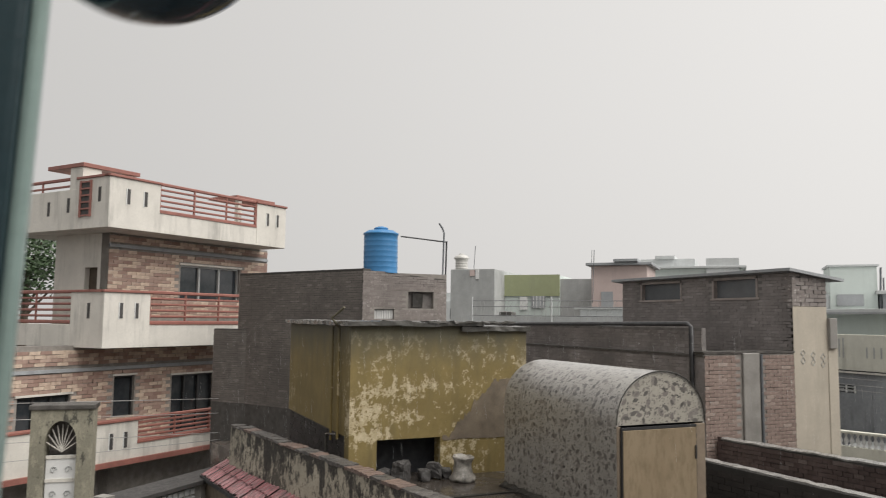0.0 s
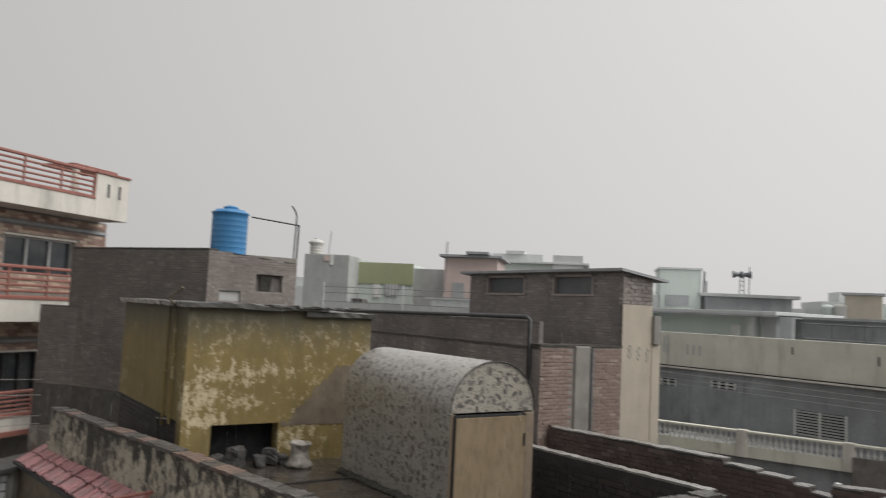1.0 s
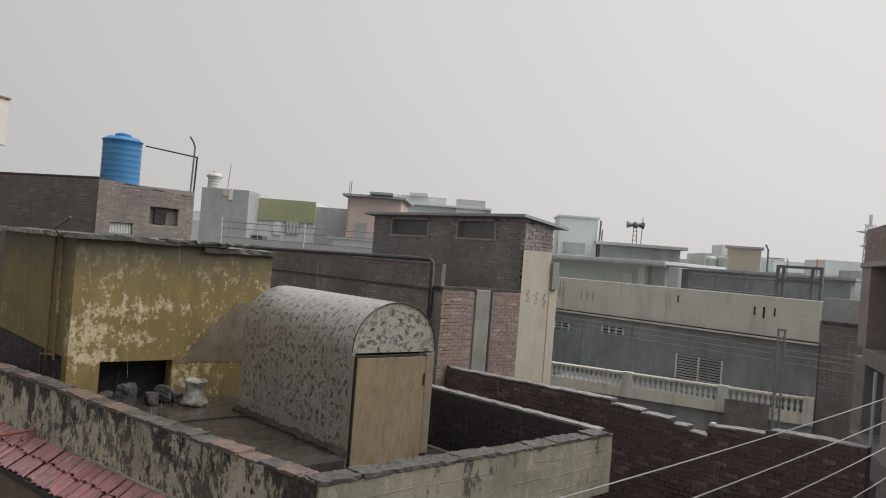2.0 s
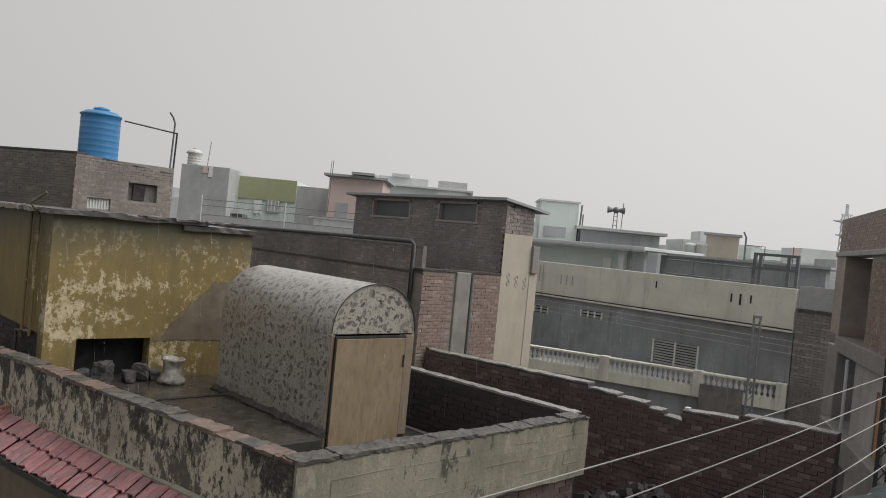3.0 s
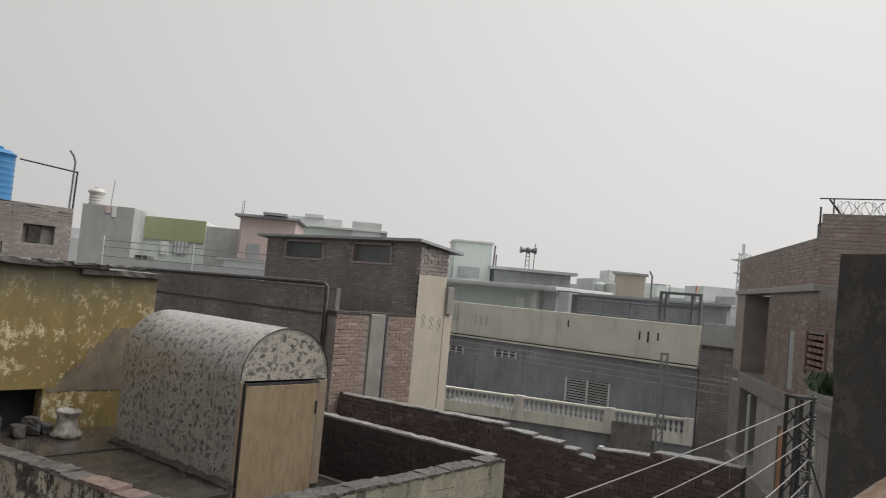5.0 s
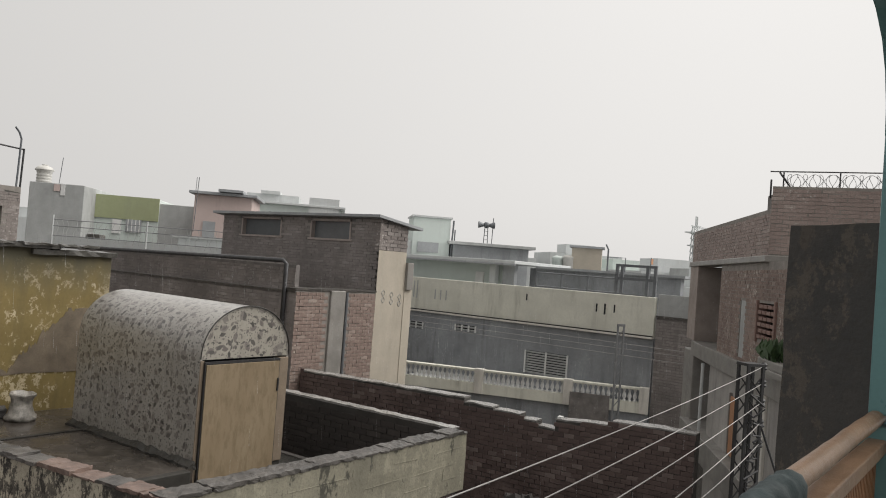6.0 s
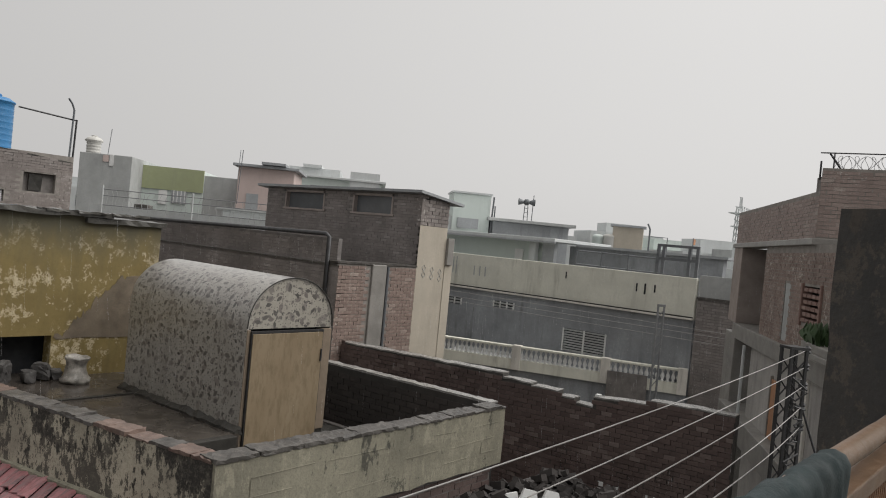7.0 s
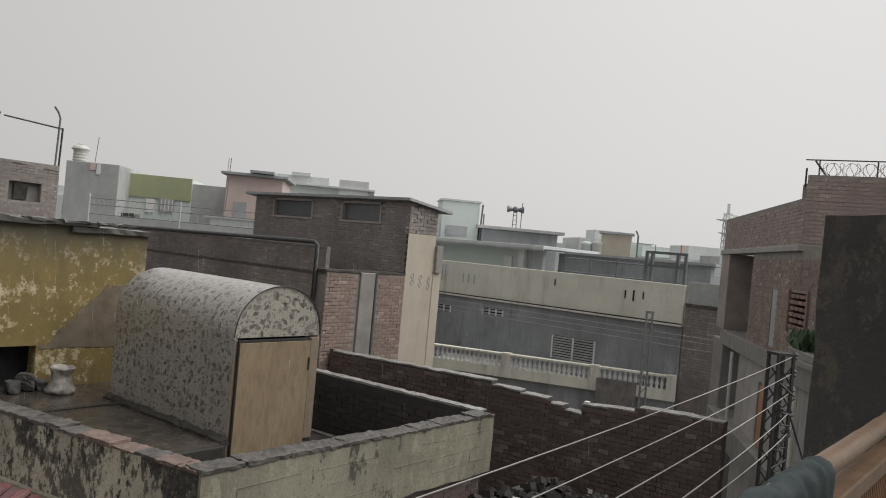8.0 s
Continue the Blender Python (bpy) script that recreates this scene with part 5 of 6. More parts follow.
for bottom, top, sill, ends in ((4.72, 5.95, 5.23, (-0.28, 1.2, 4.66, 5.9)), (1.85, 3.18, 2.41, (-0.28, 1.03, 4.5, 5.2)), (-0.8, 0.1, -0.46, (-0.33, 0.83, 4.3, 5.2))):
    a, b, c, d = ends
    solid(a, b, bottom, top)
    solid(c, d, bottom, top)
    bbox("balcony_wall", m_white, house, b, c, -0.05, 0.07, bottom, sill, bevel=0.01)
    bbox("red_cap", m_redpaint, house, b, c, -0.07, 0.09, sill, sill + 0.04)
    railing(b, c, sill, top + 0.03)
# the balconies turn the corner
for bottom, top in ((4.72, 5.95), (1.85, 3.18)):
    p = bbox("balcony_wall", m_white, house, -0.28, -0.14, 0.0, 1.2, bottom, top, bevel=0.012)
    bbox("red_cap", m_redpaint, p, -0.31, -0.1, -0.03, 1.2, top, top + 0.06, bevel=0.012)
    bbox("balcony_wall", m_white, house, -0.28, -0.14, 1.2, 4.2, bottom, bottom + (1.0 if bottom > 4 else 0.55), bevel=0.01)
railing(1.2, 4.2, 2.41, 3.2, 6, at=pose(-0.21, 0, 0, 0, 0, 90))
railing(1.2, 4.2, 5.6, 6.0, 3, at=pose(-0.21, 0, 0, 0, 0, 90))
solid(-2.6, -1.6, -0.8, 0.1, False)
railing(-1.6, -0.33, -0.46, 0.1, 5)
bbox("balcony_wall", m_white, house, -1.6, -0.33, -0.05, 0.07, -0.8, -0.46)
bbox("red_cap", m_redpaint, house, -2.6, 5.2, -0.12, 0.3, -0.92, -0.8)
# roof kiosk behind the parapet
bbox("red_cap", m_redpaint, house, -0.3, 1.35, 0.95, 2.4, 6.27, 6.37, bevel=0.01)
bbox("kiosk_wall", m_white, house, -0.27, 0.25, 1.0, 1.5, 4.86, 6.27, bevel=0.015)
bbox("post", m_white, house, 1.1, 1.26, 1.1, 1.25, 4.86, 6.27)
bbox("red_cap", m_redpaint, house, 4.3, 5.9, 0.4, 1.6, 6.1, 6.18, bevel=0.01)
for x in (4.45, 5.7):
    bbox("post", m_white, house, x, x + 0.14, 0.5, 0.64, 4.86, 6.1)
# barred opening and slots in the parapet's return
# flat dark plate paints the shade of the opening
panel = bbox("panel", m_stone, house, -0.289, -0.275, 0.62, 1.02, 5.05, 5.85, label="small opening with red bars")
for y in (0.62, 1.02):
    bbox("panel_frame", m_redpaint, panel, -0.32, -0.285, y - 0.03, y + 0.03, 5.0, 5.9, bevel=0.006)
for k in range(6):
    bbox("panel_bar", m_redpaint, panel, -0.315, -0.29, 0.65, 0.99, 5.02 + k * 0.165, 5.06 + k * 0.165)
for y, z in ((0.3, 5.35), (1.5, 5.15), (2.3, 5.1)):
    # slots are dark plates, with their shade in the colour
    bbox("slot", m_stone, house, -0.288, -0.275, y - 0.05, y + 0.05, z, z + 0.36)
bbox("slot", m_stone, house, -0.288, -0.275, 0.45, 0.55, 2.55, 2.92)
for k, (a, b) in enumerate(((0.02, 0.5), (3.4, 0.45))):
    bbox("frame_cap", m_redpaint, house, -0.32, -0.1, a, a + b, 3.18, 3.24)

# tree behind the house
def tree(x, y, z, r, seed):
    rng = random.Random(seed)
    t = thing("tree", "leafy green tree behind the balcony house", "tree", pose(x, y, z))
    bm = bmesh.new()
    rod(bm, (0, 0, 0), (0.1, 0, 4.5), 0.22, 0.1, seg=8)
    for i in range(7):
        a = i * 0.9
        rod(bm, (0.05, 0, 2.5 + i * 0.3), (1.4 * math.cos(a), 1.4 * math.sin(a), 4.2 + i * 0.35), 0.07, 0.02, seg=6)
    part("trunk", bm, m_bark, t)
    verts, faces = [], []
    for i in range(2600):
        d = Vector((rng.gauss(0, 1), rng.gauss(0, 1), rng.gauss(0, 0.9)))
        d = d.normalized() * r * rng.uniform(0.35, 1.0) * (0.75 + 0.45 * noise.noise(d.normalized() * 2.3 + Vector((seed, 0, 0))))
        c = Vector((0, 0, 5)) + d
        u = Vector((rng.uniform(-1, 1), rng.uniform(-1, 1), rng.uniform(-0.6, 0.6))).normalized() * 0.13
        w = u.orthogonal().normalized() * 0.06
        k = len(verts)
        verts += [c - u, c + w, c + u, c - w]
        faces.append((k, k + 1, k + 2, k + 3))
    me = bpy.data.meshes.new("crown")
    me.from_pydata([tuple(v) for v in verts], [], faces)
    me.materials.append(m_leaf)
    ob = tagged(new("crown", me), kind="stuff")
    ob.parent = t


tree(-3.2, 37, 0.0, 2.7, 3)
tree(-6.2, 39, -0.6, 2.8, 4)

# ---- unfinished brick house across the lane ----
m_dampplaster = plain("damp_grey_plaster", (0.42, 0.4, 0.38), 0.3, 0.75, scale=1.2, streak=0.85, stain=(0.1, 0.095, 0.09))
m_postbrown = plain("brown_cement_post", (0.36, 0.305, 0.275), 0.25, 0.8, scale=3)
rb = thing("unfinished_house", "unfinished brick house with bare concrete frame", "house")
at, length = run_frame(17.5, 6.1, 12.1, 3.1)
SMALL = dict(bl=0.16, bh=0.05, gap=0.008, proud=0.004)
top_wall = part("wall", wall_mesh(length, 3.2, 3.92, 0.25), m_mortar, rb, at=at)
lay_bricks(top_wall, length, 3.22, 3.9, m_brick_mid, m_brick_mid, seed=81, **SMALL)
bbox("lintel_band", m_concrete, rb, -0.06, length + 0.05, -0.06, 0.3, 3.12, 3.22, bevel=0.012, at=at)
# upper storey with coiled wire on top
at2, l2 = run_frame(12.1, 3.1, 12.9, -0.4)
up = part("wall", wall_mesh(l2, 3.1, 4.26, 0.25), m_mortar, rb, at=at2)
lay_bricks(up, l2, 3.24, 4.25, m_brick_mid, m_brick_mid, seed=82, **SMALL)
bbox("lintel_band", m_concrete, rb, -0.05, l2, -0.06, 0.0, 3.12, 3.22, bevel=0.012, at=at2)
bbox("wall", m_mortar_dark, rb, length - 0.3, length, 0.02, 0.28, 3.9, 4.14, at=at)
# the middle storey runs on past the corner under the upper one
EXT = 8.2
front_at = at.copy()
strip_hole, jali_hole = (4.7, 5.04, 1.56, 2.5), (5.82, 6.78, 1.95, 2.5)
holes = [(a - 3.1, b - 3.1, c, d) for a, b, c, d in (strip_hole, jali_hole)]
mid_wall = part("wall", wall_mesh(EXT - 3.1, 1.5, 3.12, 0.2, holes), m_mortar, rb, at=front_at @ pose(3.1, 0, 0))
lay_bricks(mid_wall, EXT - 3.1, 1.5, 3.0, m_brick_lit, m_brick_lit_i, None, holes, seed=84, **SMALL)
bbox("recess", m_slate, rb, 0.3, 5.5, 1.1, 1.2, 1.5, 3.12, at=at)
bbox("recess_side", m_slate, rb, 3.08, 3.2, 0.1, 1.1, 1.5, 3.12, at=at)
bbox("recess_pier", m_slate, rb, 1.75, 2.05, 0.75, 1.1, 1.5, 3.12, at=at)
bbox("roof_slab", m_grey, rb, 0.0, length, 0.25, 3.0, 3.2, 3.3, at=at)
bbox("post", m_postbrown, rb, 0.0, 0.9, -0.03, 1.5, 1.5, 3.12, bevel=0.012, at=at)
bbox("post", m_concrete, rb, 0.05, 1.15, -0.06, 1.5, GROUND, 1.28, bevel=0.02, at=at)
bbox("window_leaf", m_grey, rb, 4.74, 5.04, 0.0, 0.05, 1.56, 2.5, bevel=0.006, at=front_at, label="pale green shutter leaf")
bbox("jamb", m_dark, rb, 4.69, 4.74, 0.03, 0.1, 1.56, 2.5, at=front_at)
# black sheet paints the shade between the spaced bricks
jali = bbox("jali", m_dark, rb, 5.8, 6.8, 0.2, 0.22, 1.93, 2.52, at=front_at, label="brick screen of spaced red bricks")
for r in range(6):
    for q in range(4):
        x = 5.86 + q * 0.235 + (r % 2) * 0.06
        bbox("screen_brick", m_screen, jali, x, min(x + 0.2, 6.77), -0.02, 0.16, 1.96 + r * 0.092, 2.015 + r * 0.092, bevel=0.006)
for x in (5.8, 6.77):
    bbox("jamb", m_screen, jali, x - 0.02, x + 0.05, -0.035, 0.12, 1.9, 2.54, bevel=0.006)
bbox("floor_slab", m_concrete, rb, 0.9, EXT, -0.08, 2.0, 1.2, 1.5, bevel=0.012, at=at)
low = part("wall", wall_mesh(EXT - 2.6, GROUND, 1.2, 0.2), m_dampplaster, rb, "damp grey plastered lower wall", at=front_at @ pose(2.6, 0, 0))
bbox("inner_dark", m_slate, rb, 1.0, 3.0, 1.0, 1.1, -2, 1.28, at=at)
bm = bmesh.new()
rod(bm, (2.72, -0.16, -0.1), (2.72, -0.16, 1.2), 0.03)
part("pipe", bm, m_palegrey, rb, "thin pale drain pipe", at=at)
door = bbox("door", m_orange, rb, 4.55, 4.95, -0.03, 0.01, -0.12, 0.86, bevel=0.006, at=front_at, label="faded orange door")
for x in (4.49, 4.95):
    bbox("frame", m_concrete, door, x, x + 0.06, -0.05, 0.01, -0.12, 0.92)
bbox("strip", m_white, rb, 6.5, 6.64, -0.04, 0.0, -0.4, 1.18, bevel=0.006, at=front_at, label="white painted pilaster strip")
bbox("balcony_beam", m_concrete, rb, 0.9, 6.4, -0.22, 0.5, -0.62, -0.16, bevel=0.015, at=at, label="bare concrete balcony beam")
bbox("ledge", m_concrete, rb, 6.8, EXT, -0.26, -0.08, 1.56, 1.64, bevel=0.012, at=at, label="projecting concrete planter ledge")
bbox("planter", m_concrete, rb, 6.85, EXT, -0.24, 0.0, 1.64, 1.76, bevel=0.02, at=at)
# tufts of grass on the balcony
rng = random.Random(9)
bm = bmesh.new()
for i in range(80):
    x, y = 7.3 + rng.uniform(-0.3, 0.35), -0.12 + rng.uniform(-0.12, 0.12)
    dx, dz = rng.uniform(-0.28, 0.28), rng.uniform(0.06, 0.26)
    q = [bm.verts.new(p) for p in ((x, y, 1.75), (x + 0.018, y + 0.01, 1.75), (x + dx * 0.6, y, 1.8 + dz), (x + dx, y - 0.05, 1.76 + dz * 0.7))]
    bm.faces.new(q)
tuft = tagged(part("grass_tuft", bm, m_leaf, at=at.copy()), "tuft of long green grass growing on a concrete ledge", "grass")
coil = thing("razor_wire", "coils of razor wire along a wall top", "razor wire", at2)
pts, n = [], 900
for i in range(n):
    t = i / (n - 1)
    a = t * 46 * 2 * math.pi
    pts.append((0.12 + 3.4 * t + 0.04 * math.cos(a * 1.7), 0.12 + 0.1 * math.cos(a), 4.36 + 0.1 * math.sin(a)))
cu = bpy.data.curves.new("coil", "CURVE")
cu.dimensions, cu.bevel_depth, cu.bevel_resolution = "3D", 0.0035, 1
sp = cu.splines.new("POLY")
sp.points.add(n - 1)
for p, q in zip(sp.points, pts):
    p.co = (*q, 1)
tmp = new("coil_curve", cu)
me = bpy.data.meshes.new_from_object(tmp.evaluated_get(bpy.context.evaluated_depsgraph_get()))
bpy.data.objects.remove(tmp)
me.materials.clear()
me.materials.append(m_darkmetal)
c = new("coil", me)
c.parent = coil
for x in (0.14, 0.9, 1.7, 2.6):
    brod("stake", m_darkmetal, coil, (x, 0.12, 4.2), (x, 0.12, 4.5), 0.012, seg=6)
brod("bar", m_darkmetal, coil, (-0.05, 0.12, 4.5), (3.4, 0.12, 4.5), 0.01, seg=6)
brod("stub_bar", m_darkmetal, coil, (-0.03, 0.15, 4.1), (-0.03, 0.15, 4.38), 0.016, seg=6)
brod("brace", m_darkmetal, coil, (0.08, 0.12, 4.49), (0.25, 0.12, 4.25), 0.014, seg=6)

# ---- lattice power pole with bare wires ----
pole = thing("power_pole", "black lattice steel power pole with small insulators", "power pole", pose(8.98, 2.42, 0, 0, 0, -40))
for x in (-0.09, 0.09):
    for y in (-0.09, 0.09):
        bbox("leg", m_darkmetal, pole, x - 0.015, x + 0.015, y - 0.015, y + 0.015, GROUND, 1.86)
z = -1.6
while z < 1.7:
    for y in (-0.09, 0.09):
        brod("brace", m_darkmetal, pole, (-0.09, y, z), (0.09, y, z + 0.22), 0.009, seg=5)
        brod("brace", m_darkmetal, pole, (0.09, y, z), (-0.09, y, z + 0.22), 0.009, seg=5)
    z += 0.24
bbox("cap", m_darkmetal, pole, -0.11, 0.11, -0.11, 0.11, 1.84, 1.87)
rng = random.Random(2)
for i in range(9):
    bm = bmesh.new()
    pts = [(rng.uniform(-0.12, 0.1), -0.12 - rng.uniform(0, 0.04), 1.5 - i * 0.12 + rng.uniform(-0.1, 0.1)) for _ in range(4)]
    tube(bm, pts, 0.011, seg=6)
    part("cable_tangle", bm, m_darkmetal, pole)
ins_z = (1.84, 1.65, 1.44, 1.21, 0.98)
for zz in ins_z:
    bm = bmesh.new()
    lathe(bm, [(0.028, 0), (0.04, 0.02), (0.025, 0.04), (0.04, 0.06), (0.02, 0.085)], 12, (0.15, -0.02, zz - 0.04))
    part("insulator", bm, m_darkmetal, pole)
    brod("bracket", m_darkmetal, pole, (0.08, -0.02, zz), (0.16, -0.02, zz), 0.012, seg=6)
ends = ((2.57, 1.83, 1.80), (2.58, 1.81, 1.62), (2.84, 1.51, 1.66), (3.03, 1.27, 1.69), (3.12, 1.18, 1.70))
for zz, e in zip(ins_z, ends):
    w = thing("power_wire", "bare grey power wire, wet and slightly sagging", "wire", group="power wires")
    a, b = Vector((9.08, 2.31, zz)), Vector(e)
    b2 = a + (b - a) * 1.35
    pts = []
    for i in range(25):
        t = i / 24
        p = a.lerp(b2, t)
        p.z -= 0.05 * 4 * t * (1 - t)
        pts.append(tuple(p))
    bm = bmesh.new()
    tube(bm, pts, 0.0036, seg=6)
    part("strand", bm, m_cable, w)
drop = thing("power_wire", "thin dark service wire dropping from the pole", "wire")
bm = bmesh.new()
tube(bm, [(9.08, 2.31, 1.2), (9.15, 2.1, 0.6), (9.3, 1.9, 0.1)], 0.012, seg=6)
part("strand", bm, m_darkmetal, drop)
# far wires across the left house and the cream house
for k, (p, q) in enumerate((((-3.2, 21.3, 0.5), (4.8, 25.6, 0.0)), ((-3.2, 21.3, 0.1), (4.8, 25.6, -0.45)), ((-3.2, 21.3, -0.45), (4.8, 25.6, -1.05)), ((-3.2, 21.3, -0.95), (4.8, 25.6, -1.2)))):
    w = thing("power_wire", "thin grey wire strung across the lane", "wire", group="lane wires")
    brod("strand", m_cable, w, p, q, 0.009, seg=6)
for k, (z0, z1) in enumerate(((0.86, 0.8), (0.66, 0.66), (0.5, 0.46))):
    w = thing("power_wire", "thin pale wire along the slate-grey storey", "wire", group="wires by the cream house")
    brod("strand", m_cable, w, (21.9, 18.6, z0), (21.6, 7.0, z1), 0.008, seg=6)
p2 = thing("power_pole", "dark lattice pole before the cream house", "power pole", pose(18.2, 8.04, 0, 0, 0, -40))
for x in (-0.08, 0.08):
    bbox("leg", m_far_steel, p2, x - 0.02, x + 0.02, -0.02, 0.02, GROUND, 1.56)
for i in range(18):
    brod("brace", m_far_steel, p2, (-0.08, 0, -3.0 + i * 0.25), (0.08, 0, -2.8 + i * 0.25), 0.012, seg=5)
bbox("cap", m_far_steel, p2, -0.1, 0.1, -0.03, 0.03, 1.53, 1.59)

# low dark buildings that close the lane
fill = thing("lane_house", "dark brick house at the end of the lane", "house", run_frame(22.25, 8.72, 22.0, 3.4)[0])
fw = part("wall", wall_mesh(5.3, GROUND, 1.66, 0.3), m_mortar_dark, fill)
lay_bricks(fw, 5.3, -1.5, 1.64, m_brick_hazed, m_brick_hazed, seed=91)
bbox("coping", m_cap, fill, 0, 5.3, -0.05, 0.35, 1.66, 1.72)
bbox("upper_wall", m_grey, fill, 0.0, 5.3, 0.05, 0.3, 1.72, 2.36)

# ---- blackened wall close by ----
at, length = run_frame(5.37, 1.275, 5.02, 0.63)
bw_near = thing("blackened_wall", "near wall end black with mould and damp", "wall", at, kind="structure")
bm = bmesh.new()
box(bm, 0, length, 0, 0.3, GROUND, 3.12)
cut(bm, 0.3)
rough_up(bm, 0.018, 3, 6)
part("plaster", bm, m_blackwall, bw_near)

# ---- veranda rail, cloth and teal pillars ----
railing_v = thing("veranda_rail", "tan timber handrail over a slatted orange-brown panel", "railing")
bm = bmesh.new()
rod(bm, (1.1, 0.62, 2.055), (4.75, 0.63, 2.055), 0.042, seg=16)
cut(bm, 0.15)
rough_up(bm, 0.006, 5, 1)
part("handrail", bm, m_bamboo, railing_v, smooth=True)
bbox("batten", m_bamboo, railing_v, 1.1, 4.75, 0.57, 0.66, 1.885, 1.955, bevel=0.008)
x = 1.1
while x < 4.7:
    bbox("slat", m_wood, railing_v, x, x + 0.027, 0.61, 0.635, 1.1, 1.895)
    x += 0.045
bbox("bottom_rail", m_bamboo, railing_v, 1.1, 4.75, 0.58, 0.66, 1.1, 1.16)
# cloth hung over the rail: a folded sheet with creases
bm = bmesh.new()
nu, nv = 60, 40
grid = []
for i in range(nu + 1):
    s = i / nu
    x = 1.6 + 1.12 * s
    row = []
    for j in range(nv + 1):
        u = (j / nv - 0.5) * 1.5
        r = 0.055 + 0.004 * math.sin(s * 46 + 5 * u + 3 * math.sin(s * 7)) + 0.005 * noise.noise(Vector((s * 16, u * 5, 0)))
        if abs(u) < r * math.pi / 2:
            a = u / r
            y, z = r * math.sin(a), r * math.cos(a)
        else:
            d = abs(u) - r * math.pi / 2
            y, z = math.copysign(r + 0.012 * math.sin(s * 31 + u * 4) * min(1, d * 5), u), -d
        row.append(bm.verts.new((x + 0.02 * noise.noise(Vector((u * 4, s * 3, 5))), 0.62 + y, 2.055 + z)))
    grid.append(row)
for i in range(nu):
    for j in range(nv):
        bm.faces.new((grid[i][j], grid[i + 1][j], grid[i + 1][j + 1], grid[i][j + 1]))
cloth = part("hung_cloth", bm, m_cloth, smooth=True)
for v in cloth.data.vertices:
    n = noise.noise_vector(Vector((v.co.x * 22, v.co.y * 9, v.co.z * 7)))
    v.co += Vector((0, n.y, n.z)) * 0.0045
mod = cloth.modifiers.new("thickness", "SOLIDIFY")
mod.thickness = 0.006
tagged(cloth, "dark green cloth hung in folds over the timber rail", "cloth")

pillar_r = thing("veranda_pillar", "teal painted veranda pillar with an arched head", "pillar", kind="structure")
bbox("shaft", m_teal, pillar_r, 4.63, 4.95, 0.2, 0.668, 2.075, 3.6, bevel=0.01)
bm = bmesh.new()
prev = None
ring = [(4.63, 3.55), (4.6, 3.7), (4.5, 3.86), (4.34, 3.98), (4.1, 4.06), (3.8, 4.1), (3.8, 4.3), (4.95, 4.3), (4.95, 3.55)]
fa = [bm.verts.new((x, 0.22, z)) for x, z in ring]
fb = [bm.verts.new((x, 0.668, z)) for x, z in ring]
bm.faces.new(fa), bm.faces.new(fb)
for i in range(len(ring)):
    bm.faces.new((fa[i], fa[(i + 1) % len(ring)], fb[(i + 1) % len(ring)], fb[i]))
part("arch_head", bm, m_teal, pillar_r)
bbox("base", m_teal, pillar_r, 4.6, 5.0, 0.2, 0.7, 1.1, 2.015)
pillar_l = thing("veranda_pillar", "teal window jamb with a dark shutter edge", "pillar", pose(-0.172, 0, 2.63, 0, 2.2, 0) @ pose(0.166, 0, -2.63), kind="structure")
bm = bmesh.new()
box(bm, -0.182, -0.172, 0.54, 0.56, 1.1, 3.8, bevel=0.004)
# the edge's light is painted in, as the face is backlit
part("jamb", bm, m_teal_lit, pillar_l)
bbox("shutter", m_tealdark, pillar_l, -0.6, -0.182, 0.53, 0.562, 1.1, 3.8, bevel=0.006)
bowl = thing("hanging_bowl", "dark blue glazed bowl hung under the arch", "bowl", pose(-0.12, 0.32, 2.75) @ Matrix.Scale(0.4, 4))
bm = bmesh.new()
prof = []
for i in range(14):
    a = i / 13 * math.pi / 2
    prof.append((max(0.003, 0.125 * math.sin(a)), 0.11 * (1 - math.cos(a))))
prof += [(0.13, 0.13), (0.12, 0.13), (0.1, 0.07), (0.01, 0.02)]
lathe(bm, prof, 40)
part("basin", bm, m_navy, bowl, smooth=True)
for a in (0, 2.1, 4.2):
    brod("chain", m_darkmetal, bowl, (0.12 * math.cos(a), 0.12 * math.sin(a), 0.12), (0, 0, 3.87), 0.004, seg=5)

# plain shell of the veranda behind the camera
bbox("veranda_floor", m_concrete, None, -1.5, 5.0, -1.6, 0.95, 0.95, 1.1)["kind"] = "structure"
tagged(bpy.data.objects["veranda_floor"], "plain cement veranda floor", "floor", kind="structure")
# unseen wall added behind the camera, white to send light back
tagged(bbox("wall_back", m_white, None, -1.5, 5.0, -1.8, -1.6, 0.95, 4.4), "unseen veranda back wall, white to bounce light", "wall", kind="structure")
tagged(bbox("trim_beam", m_white, None, -1.5, 5.0, 0.2, 0.62, 4.3, 4.5), "white veranda beam over the arches", "beam", kind="structure")

# ---- red tin-tile lean-to under the terrace ----
roof_r = thing("tiled_leanto", "lean-to roof of faded red tin tiles", "tiled roof", run_frame(2.29, 15.6, 3.75, 6.2)[0])
RL = 9.9


